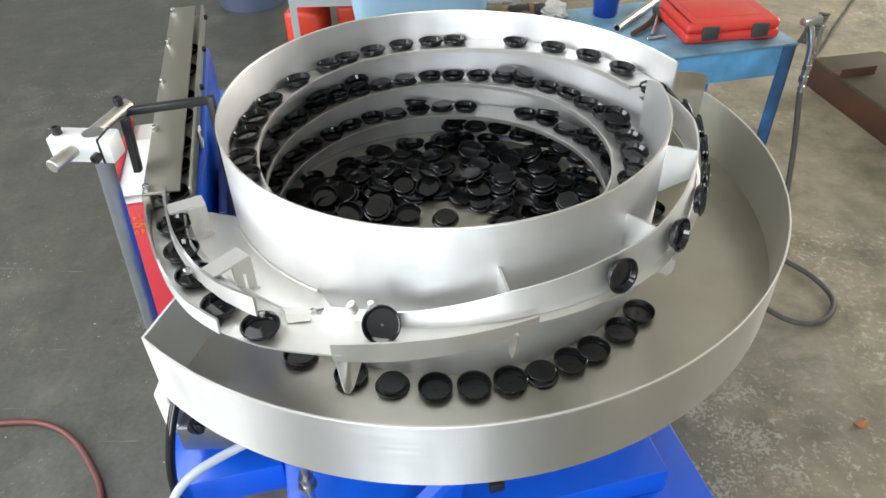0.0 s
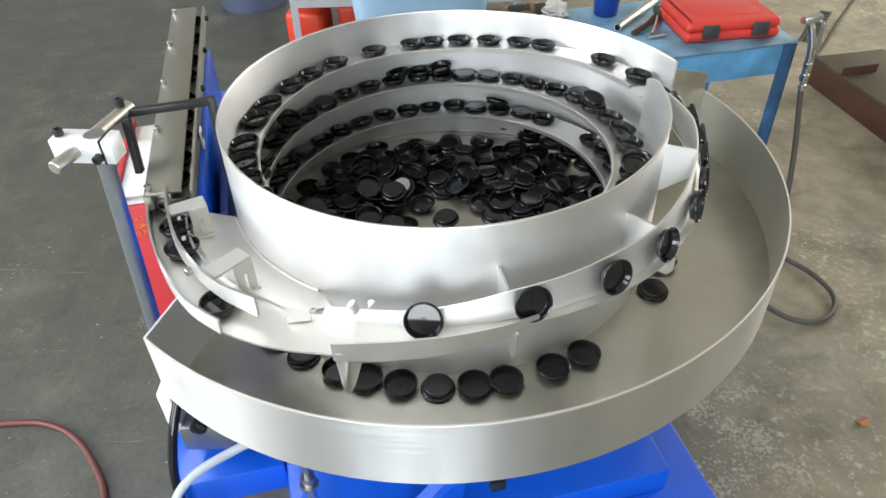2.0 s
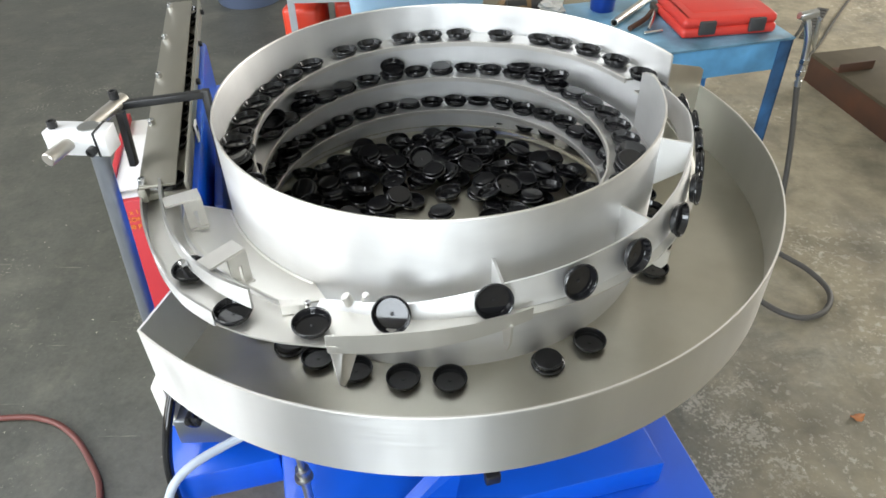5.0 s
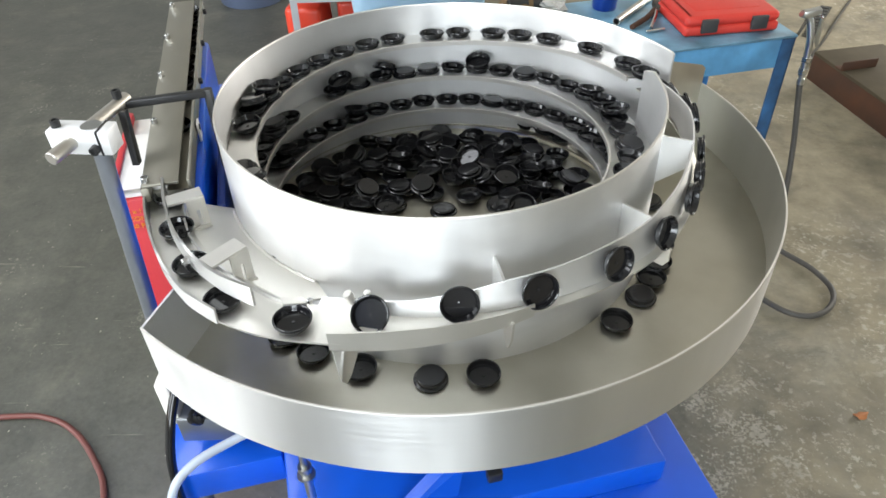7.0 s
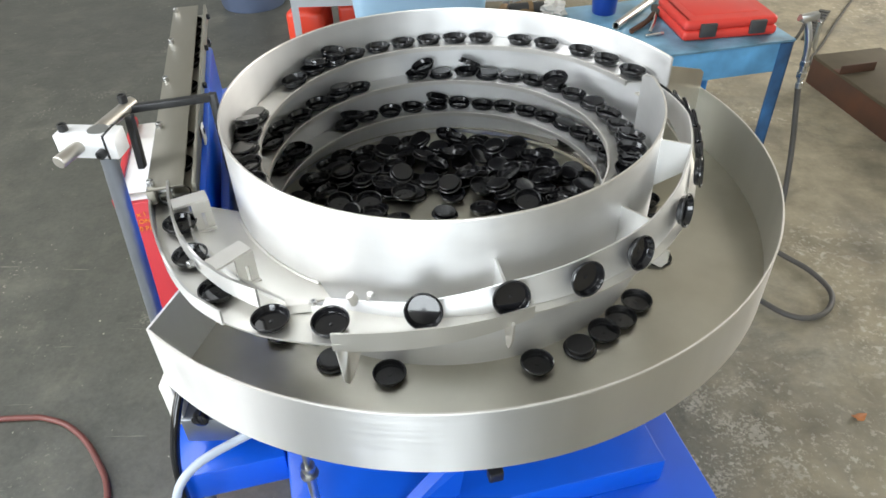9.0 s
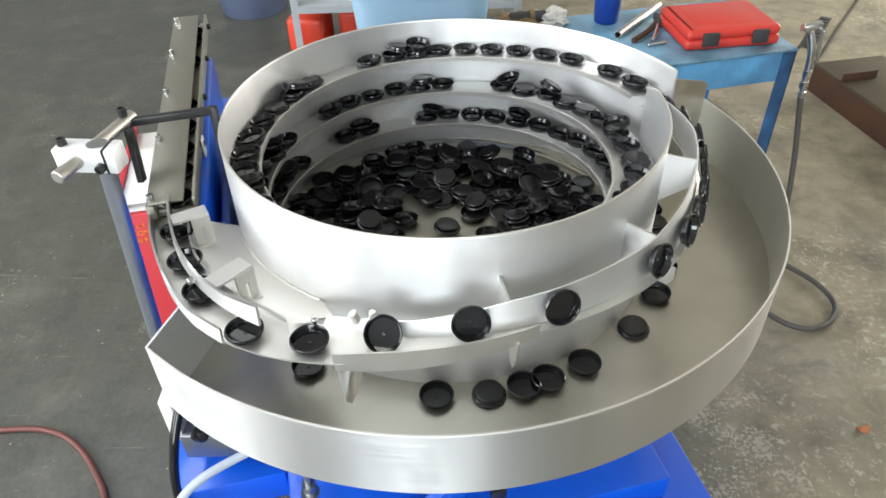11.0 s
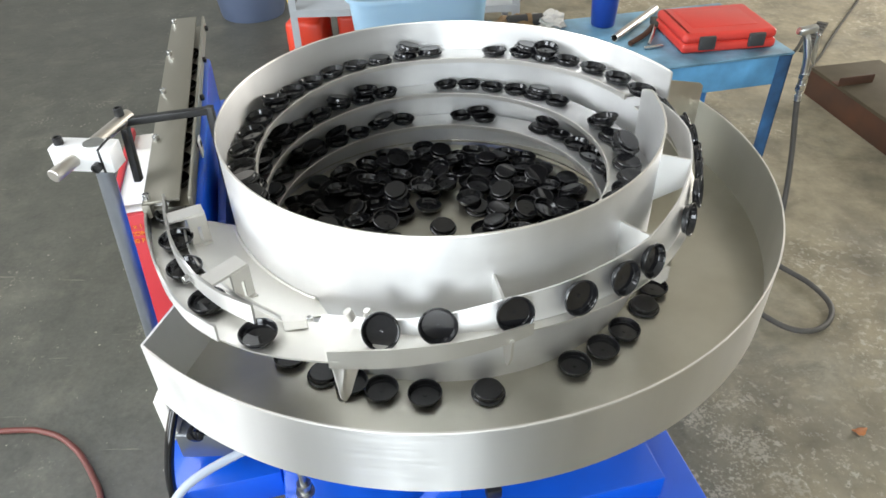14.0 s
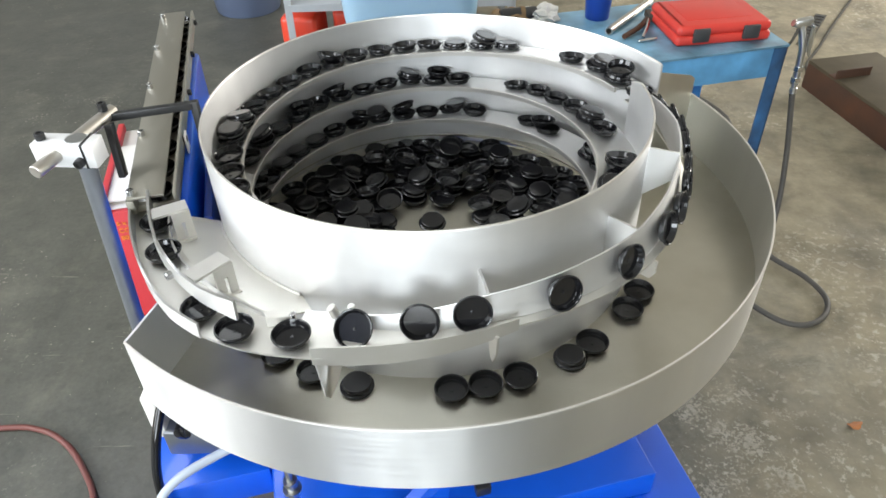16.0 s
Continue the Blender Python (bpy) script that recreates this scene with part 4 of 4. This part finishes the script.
rag("cleaning_rag", TM @ Vector((0.63, 0.33, TZ)), (0.045, 0.04, 0.022), 3)
rag("cleaning_rag", TM @ Vector((0.545, 0.25, TZ)), (0.018, 0.016, 0.010), 8)

def glove(name, at, material, label, seed, rz):
    """A limp glove: palm, thumb and four fingers."""
    ob = thing(name, label, "glove", at, rz=rz)
    r = random.Random(seed)
    part("palm", box(0.07, 0.06, 0.022, (0, 0, 0.012), 0.010, seg=3), material, ob)
    for k in range(4):
        y = -0.024 + 0.016 * k
        part("finger", tube([(0.03, y, 0.012), (0.055, y * 1.3, 0.016 + r.uniform(0, 0.006)), (0.078, y * 1.6 + r.uniform(-0.006, 0.006), 0.010)], 0.0085, 8, 4), material, ob)
    part("finger", tube([(0.0, 0.025, 0.012), (0.02, 0.046, 0.016), (0.035, 0.055, 0.010)], 0.009, 8, 4), material, ob)
    return ob


GLOVE_BLUE = mat("blue_rubber_glove", (0.05, 0.20, 0.38), 0.5, 0.0, (0.04, 0.15, 0.30), 30, 1.0)
GLOVE_TAN = mat("tan_leather_glove", (0.30, 0.19, 0.09), 0.7, 0.0, (0.18, 0.11, 0.05), 30, 1.0, 0.2, 120)
glove("work_glove", TM @ Vector((0.435, 0.285, TZ)), GLOVE_BLUE, "limp blue rubber work glove beside the bin", 2, 60)
glove("work_glove", TM @ Vector((0.50, 0.325, TZ)), GLOVE_TAN, "worn tan leather work glove on the table", 4, 20)
bag = thing("tool_roll", "dark folded canvas tool roll at the table's back edge", "tool roll", TM @ Vector((0.565, 0.335, TZ)), rz=8)
part("roll", rod((-0.05, 0, 0.018), (0.05, 0, 0.018), 0.018, 18, 0.004), DARK, bag)
part("strap", lathe([(0.0186, -0.006), (0.0192, -0.006), (0.0192, 0.006), (0.0186, 0.006)], 18, None, pose(0.01, 0, 0.0192, 0, 90, 0), True), GLOVE_TAN, bag, "tan strap")

# ---- rack with cans and bin behind ----
rack = thing("storage_rack", "low grey angle-iron rack with a shelf", "rack")
RZ, RY = 0.25, 2.17
for x, y in ((-0.63, RY), (-0.63, RY + 0.5), (0.34, RY), (0.34, RY + 0.5)):
    bm = box(0.03, 0.004, 0.5, (x, y, 0.25))
    box(0.004, 0.03, 0.5, (x - 0.014, y + 0.014, 0.25), bm=bm)
    part("upright", bm, RACK, rack, "grey angle upright")
part("shelf", box(0.97, 0.50, 0.004, (-0.145, RY + 0.25, RZ), 0.001), RACK, rack)
part("shelf_front", box(0.97, 0.004, 0.03, (-0.145, RY - 0.004, RZ - 0.013)), RACK, rack, "grey shelf angle")


def jerry_can(at, rz):
    can = thing("fuel_can", "red plastic fuel can on the floor under the rack", "fuel can", at, "fuel cans", rz=rz)
    part("body", box(0.17, 0.20, 0.16, (0, 0, 0.08), 0.022, seg=3), RED_CAN, can)
    bm = box(0.11, 0.024, 0.02, (0.01, 0, 0.196), 0.007)
    box(0.026, 0.026, 0.05, (-0.032, 0, 0.172), 0.008, bm=bm)
    box(0.026, 0.026, 0.05, (0.052, 0, 0.172), 0.008, bm=bm)
    part("handle", bm, RED_CAN, can, "moulded carrying handle")
    part("neck", lathe([(0, 0.15), (0.020, 0.15), (0.020, 0.185), (0.017, 0.19), (0, 0.19)], 18, None, Matrix.Translation((-0.066, 0, 0))), BLACK, can, "black neck ring")
    return can


can = jerry_can((-0.605, 2.36, 0), -8)
part("spout", tube([(-0.066, 0, 0.185), (-0.08, 0, 0.25), (-0.10, 0.02, 0.31), (-0.13, 0.05, 0.33)], 0.013, 10, 5), YELLOW, can, "yellow pouring spout")
jerry_can((-0.395, 2.44, 0), 8)
bn = thing("storage_bin", "pale blue translucent plastic storage bin on the table", "bin", TM @ Vector((0.255, 0.235, TZ)), rz=4)
b = bmesh.new()
rows = []
for z, k in ((0.0, 0.86), (0.004, 0.88), (0.17, 0.98), (0.172, 1.03), (0.18, 1.03), (0.18, 0.985), (0.01, 0.86), (0.008, 0.0)):
    ring = []
    for i in range(48):
        a = 2 * math.pi * i / 48
        c, s = math.cos(a), math.sin(a)
        ring.append(Vector((math.copysign(abs(c) ** 0.35, c) * 0.165 * k, math.copysign(abs(s) ** 0.35, s) * 0.115 * k, z)))
    rows.append(ring)
part("tray", sweep(rows), BIN, bn)
tub = thing("round_tub", "dark blue-grey round tub on the floor", "tub", (-0.98, 2.86, 0))
part("tub_body", lathe([(0, 0), (0.16, 0), (0.165, 0.01), (0.19, 0.20), (0.20, 0.20), (0.20, 0.212), (0.18, 0.212), (0.155, 0.012), (0, 0.01)], 48), TUB, tub)
part("lid", lathe([(0, 0.10), (0.17, 0.10), (0.172, 0.11), (0, 0.11)], 48), DARK, tub)
bk = thing("plastic_bucket", "white plastic bucket on the rack shelf", "bucket", (-0.45, RY + 0.25, RZ + 0.003))
part("bucket_body", lathe([(0, 0), (0.10, 0), (0.12, 0.2), (0.125, 0.2), (0.125, 0.21), (0.115, 0.21), (0.095, 0.005), (0, 0.004)], 40), CABLE_GREY, bk)
part("bail", tube([(-0.12, 0, 0.19), (-0.08, -0.09, 0.10), (0.0, -0.125, 0.06), (0.08, -0.09, 0.10), (0.12, 0, 0.19)], 0.002, 6, 6), ZINC, bk, "wire bail")

# ---- steel stock on the floor ----
beam = thing("steel_beam", "heavy rusty steel beam lying on the floor", "beam", (1.500, 1.705, 0), rz=-80)
part("flange", box(1.7, 0.30, 0.014, (0.79, 0.15, 0.109), 0.002), BEAM_TOP, beam, "dusty brown top flange")
part("web", box(1.7, 0.014, 0.102, (0.79, 0.008, 0.051), 0.002), RUST, beam, "rust-brown web")
part("web", box(1.7, 0.014, 0.102, (0.79, 0.292, 0.051), 0.002), RUST, beam)
off = thing("steel_offcut", "short rusty angle offcut on the beam", "offcut", (1.585, 1.600, 0.116), rz=12)
bm = box(0.15, 0.005, 0.034, (0, 0, 0.017), 0.001)
box(0.15, 0.034, 0.005, (0, 0.0195, 0.0025), 0.001, bm=bm)
part("bar", bm, RUST, off)
off2 = thing("steel_offcut", "short dark flat steel offcut on the beam", "offcut", (1.70, 1.36, 0.116), rz=-5)
part("bar", box(0.12, 0.05, 0.02, (0, 0, 0.01), 0.003), RUST, off2)
tagged(part("floor_cable", tube([(2.45, 3.14, 0.006), (2.158, 2.74, 0.006), (1.88, 2.36, 0.006), (1.72, 2.13, 0.006), (1.595, 1.961, 0.006), (1.56, 1.86, 0.006)], 0.006, 8), GREY_STEEL), "thin black cable lying straight across the floor", "cable")
grate = thing("floor_grate", "narrow black slotted drain grate in the floor", "grate", (1.775, 2.335, 0.0), rz=56)
part("frame", box(0.42, 0.05, 0.006, (0, 0, 0.003), 0.001), GREY_STEEL, grate)
for k in range(10):
    part("slot", box(0.018, 0.04, 0.004, (-0.18 + 0.04 * k, 0, 0.0065)), BLACK_STEEL, grate, "black slot")
leaf = bmesh.new()
pts = [(0.017 * math.cos(a) * (1 + 0.2 * math.sin(3 * a)), 0.010 * math.sin(a) * (1 + 0.15 * math.cos(5 * a)), 0.004 + 0.004 * math.cos(2 * a)) for a in [k * math.pi / 9 for k in range(18)]]
cv = leaf.verts.new((0, 0, 0.002))
lv = [leaf.verts.new(p) for p in pts]
for k in range(18):
    leaf.faces.new((cv, lv[k], lv[(k + 1) % 18]))
lo = part("dry_leaf", leaf, LEAF)
lo.modifiers.new("thickness", "SOLIDIFY").thickness = 0.0008
lo.matrix_world = pose(0.931, 0.096, 0.001, 0, 0, 10)
tagged(lo, "small dry orange-brown leaf on the floor", "leaf")

# ---- the caps ----
CAP_PROFILE = [(0, 0), (0.0150, 0), (0.0160, 0), (0.0172, 0.0004), (0.0179, 0.0012), (0.0182, 0.0024), (0.0184, 0.0056), (0.0204, 0.0062), (0.0211, 0.0069), (0.0213, 0.0080), (0.0210, 0.0090), (0.0202, 0.0095),
               (0.0194, 0.0092), (0.0187, 0.0082), (0.0176, 0.0030), (0.0170, 0.0023), (0.0030, 0.0023), (0.0022, 0.0023), (0.0018, 0.0030), (0.0008, 0.0033), (0, 0.0033)]
CAP_MESH = mesh("bottle_cap", lathe(CAP_PROFILE, 36), BLACK, True, 32)
SINK = Matrix.Translation((0, 0, -0.0050))


def cap(label):
    return tagged(new("bottle_cap", CAP_MESH), label, "bottle cap", "black caps in the feeder")


BANK = [(-15, 0.322, -0.041, 0), (-8, 0.333, -0.038, 45), (3, 0.3475, -0.044, 77), (20, 0.3545, -0.057, 80), (30, 0.357, -0.065, 79), (41, 0.3575, -0.070, 77), (57, 0.357, -0.068, 76), (85, 0.357, -0.067, 72), (95, 0.360, -0.076, 66),
        (99.5, 0.362, -0.079, 58), (102.5, 0.366, -0.082, 42), (106, 0.378, -0.085, 14), (110, 0.386, -0.085, 4), (112.5, 0.390, -0.085, 0), (118, 0.404, -0.084, 0), (123, 0.410, -0.083, 0), (131, 0.4015, -0.082, 0), (136, 0.397, -0.0815, 0), (143, 0.3895, -0.081, 0), (149, 0.3815, -0.081, 0), (160, 0.3765, -0.080, 0)]
# seconds from the gusset at the front, and the clockwise angle reached
PACE = [(-8.3, -15), (-7.1, -5), (-5.8, 5), (-4.6, 15), (-3.5, 25), (-2.4, 35.4), (-2.1, 42), (-1.8, 48), (-1.5, 53.5), (-1.2, 58), (-0.9, 62.9), (-0.6, 67.8), (-0.3, 73.4), (0, 79), (0.3, 84.6), (0.6, 90.6), (0.9, 96.2), (1.2, 101.2), (1.5, 106), (1.8, 110), (2.1, 113.6), (2.4, 117.3), (2.7, 121.3),
        (3.3, 130), (4.25, 142), (5.15, 152), (5.85, 160)]
OMEGA = 15.5        # degrees a second on the spiral track
RAIL_SPEED = 0.072


def cap_pose(u, tilt=(0, 0), lift=0.0, shift=0.0):
    """Where a cap is, u seconds after it passes the front gusset: spiral track, banked band, flat track, straight rail, and off its end."""
    if u < PACE[0][0]:
        s = 1065 + (u - PACE[0][0]) * OMEGA
        r0, z0, r1, z1 = glide(rows_keys, s)
        p = cyl((r0 + r1) / 2 + shift, s, z0 + 0.0028 + lift)
        return Matrix.Translation(p) @ pose(0, 0, 0, 0, 0, -s) @ pose(0, 0, 0, tilt[0], tilt[1] + 7, 0) @ SINK
    if u <= PACE[-1][0]:
        th = glide(PACE, u)[0]
        r, z, lean = glide(BANK, th)
        return Matrix.Translation(cyl(r, th, z)) @ pose(0, 0, 0, 0, lean, -th) @ SINK
    q = (u - PACE[-1][0]) * RAIL_SPEED
    start = cyl(*[glide(BANK, 160)[0], 160, glide(BANK, 160)[1]])
    join_at = LM @ Vector((0.009, 0.02, -0.0135))
    gap = (join_at - start).length
    if q < gap:
        return Matrix.Translation(start.lerp(join_at, q / gap)) @ pose(0, 0, 0, 0, 0, -160) @ SINK
    q = q - gap
    if q < LL - 0.03:
        return Matrix.Translation(LM @ Vector((0.009, 0.02 + q, -0.0135))) @ pose(0, 0, 0, 0, 0, -160) @ SINK
    drop = min(1.0, (q - (LL - 0.03)) / (RAIL_SPEED * 0.9))
    return Matrix.Translation(LM @ Vector((0.009, LL - 0.01 + 0.05 * drop, -0.0135 - (A0.z - 0.06) * drop * drop))) @ pose(0, 0, 0, -80 * drop, 0, -160) @ SINK


STEPS = [k * 0.5 for k in range(33)]
BAND_TIMES = [-12.4, -11.2, -9.8, -8.9, -7.7, -6.9, -6.0, -5.2, -4.45, -3.85, -3.15, -2.55, -1.2, 1.2, 2.17, 3.12, 3.95, 4.86, 5.72, 6.55, 7.28, 8.22, 9.0, 9.8, 10.6, 11.45, 12.83, 13.37, 14.05, 14.72, 15.35, 15.8, 16.7, 17.65, 18.3, 18.9, 19.7, 20.3, 21.2, 21.8, 22.4, 23.0, 23.6, 24.2]
PAN_ROWS = [((0, 39.2), (3.5, 74.1), (7, 109.1)), ((0, 47), (3.5, 82.6), (7, 120.9)), ((0, 56.2), (3.5, 94.6), (7, 129.7)), ((0, 62.8), (3.5, 101.8)), ((0, 70), (3.5, 109.9)), ((0, 77.2), (3.5, 118.5)),
            ((0, 85), (3.5, 126.1)), ((0, 93.2), (3, 126)), ((0, 102.4), (3, 136)), ((0, 111.8), (3, 145)), ((0, 125.2), (3, 158)), ((3.5, 36.2), (7, 82.3), (11, 123.6)), ((3.5, 47.4), (7, 93.6)), ((7, 29), (11, 74.4), (14.5, 117.2)),
            ((7, 47.4), (11, 93.3)), ((11, 28.3), (14.5, 65.8), (16, 86.2)), ((11, 41.9), (14.5, 87.7), (16, 106.6)), ((8.7, 35), (11, 59.1), (14.5, 100.6), (16, 117.1)), ((8.7, 42), (11, 68.7), (14.5, 110)),
            ((11, 82.1), (14.5, 124.1)), ((14.5, 31.9), (16, 51.6)), ((14.5, 39), (16, 58.3)), ((14.5, 49.6), (16, 71.1)), ((14.5, 57.6), (16, 78.9)), ((11, -6.8), (14.5, 11), (16, 29.7)), ((14.5, 18), (16, 37.1))]
FLIPPED = {4, 8, 12, 16, 19, 21}


def pan_angle(rows, t, k):
    if t <= rows[0][0]:
        a = rows[0][1] - 11.5 * (rows[0][0] - t)
        return max(a, -52 - 8.5 * (len(PAN_ROWS) - k))
    if t >= rows[-1][0]:
        return min(rows[-1][1] + 11.5 * (t - rows[-1][0]), 228 - 8.2 * (k % 9))
    return glide(rows, t)[0]


def motions():
    rnd = random.Random(5)
    turn = lambda: rnd.uniform(0, 360)
    # caps that go round the banked band
    for tau in BAND_TIMES:
        ob = cap("glossy black plastic cap riding on the steel track")
        spin = pose(0, 0, 0, 0, 0, turn())
        walk(ob, [(t, cap_pose(t - tau) @ spin) for t in STEPS])
    # caps that climb the spiral track behind them
    tau = 24.7
    while tau < 83:
        stacked = rnd.random() < 0.34
        for level in range(2 if stacked else 1):
            ob = cap("glossy black plastic cap climbing the spiral ledge")
            flip = pose(0, 0, 0.0096, 180, 0, 0) if rnd.random() < 0.28 else Matrix()
            tilt = (rnd.gauss(0, 3), rnd.gauss(1, 3)) if level == 0 else (rnd.gauss(0, 12), rnd.gauss(0, 10))
            lift = 0.0002 * (abs(tilt[0]) + abs(tilt[1])) + 0.0105 * level
            shift, late = rnd.uniform(-0.003, 0.003), rnd.uniform(-0.18, 0.18) * level
            spin = flip @ pose(0, 0, 0, 0, 0, turn())
            walk(ob, [(t, cap_pose(t - tau - late, tilt, lift, shift) @ spin) for t in STEPS])
        tau += rnd.uniform(0.54, 0.61) + (0.9 if rnd.random() < 0.05 else 0)
    # caps sliding round the catch pan
    for k, rows in enumerate(PAN_ROWS):
        ob = cap("glossy black plastic cap sliding on the pan floor")
        flip = pose(0, 0, 0.0096, 180, 0, 0) if k in FLIPPED else Matrix()
        spin = flip @ pose(0, 0, 0, 0, 0, turn())
        out = []
        for t in STEPS:
            a = pan_angle(rows, t, k)
            out.append((t, Matrix.Translation(cyl(0.327, a, -0.2255 - (0.0038 if (a > 158 or a < -16) else 0.0) + 0.0)) @ pose(0, 0, 0, 0, 0, -a) @ spin))
        walk(ob, out)
    # the heap on the bowl floor, turning with the vibration
    placed = []
    for layer, n, gap, z in ((0, 118, 0.0360, 0.0), (1, 96, 0.0375, 0.0092), (2, 18, 0.044, 0.018)):
        tries = 0
        here = []
        while len(here) < n and tries < 6000:
            tries += 1
            r = math.sqrt(rnd.uniform((0.064 + 0.02 * layer) ** 2, (0.276 if layer == 0 else 0.262 - 0.015 * layer) ** 2))
            a = rnd.uniform(0, 2 * math.pi)
            p = Vector((r * math.cos(a), r * math.sin(a), 0))
            if all((p - q).length > gap for q in here):
                here.append(p)
        placed += [(p, layer, z) for p in here]
    under = bmesh.new()
    for p, layer, z in placed:
        r = p.length
        zz = H - 0.226 - 0.0435 * r + z + 0.0008
        tl = 4 if layer == 0 else 11
        tx, ty = rnd.gauss(0, tl), rnd.gauss(0, tl)
        flip = pose(0, 0, 0.0096, 180, 0, 0) if rnd.random() < 0.35 else Matrix()
        base_m = Matrix.Translation((p.x, p.y, zz + 0.0002 * (abs(tx) + abs(ty)))) @ pose(0, 0, 0, tx, ty, turn()) @ flip
        if layer == 0:
            n = len(under.verts)
            under.from_mesh(CAP_MESH)
            under.verts.ensure_lookup_table()
            bmesh.ops.transform(under, matrix=base_m, verts=under.verts[n:])
            continue
        ob = cap("glossy black plastic cap in the heap on the bowl floor")
        walk(ob, [(t, pose(0, 0, 0, 0, 0, -15.0 * t) @ base_m) for t in STEPS])
    heap = tagged(new("heaped_caps", mesh("heaped_caps", under, BLACK, True, 50)), "loose layer of glossy black caps covering the bowl floor", "bottle caps", kind="stuff")
    walk(heap, [(t, pose(0, 0, 0, 0, 0, -15.0 * t)) for t in STEPS])
    # one cap sits over the stud in the middle and only spins
    ob = cap("glossy black plastic cap spinning in the middle of the bowl")
    walk(ob, [(t, pose(0, 0, H - 0.2155, 6, -4, -20 * t) @ pose(0, 0, 0.0096, 180, 0, 0)) for t in STEPS])


motions()
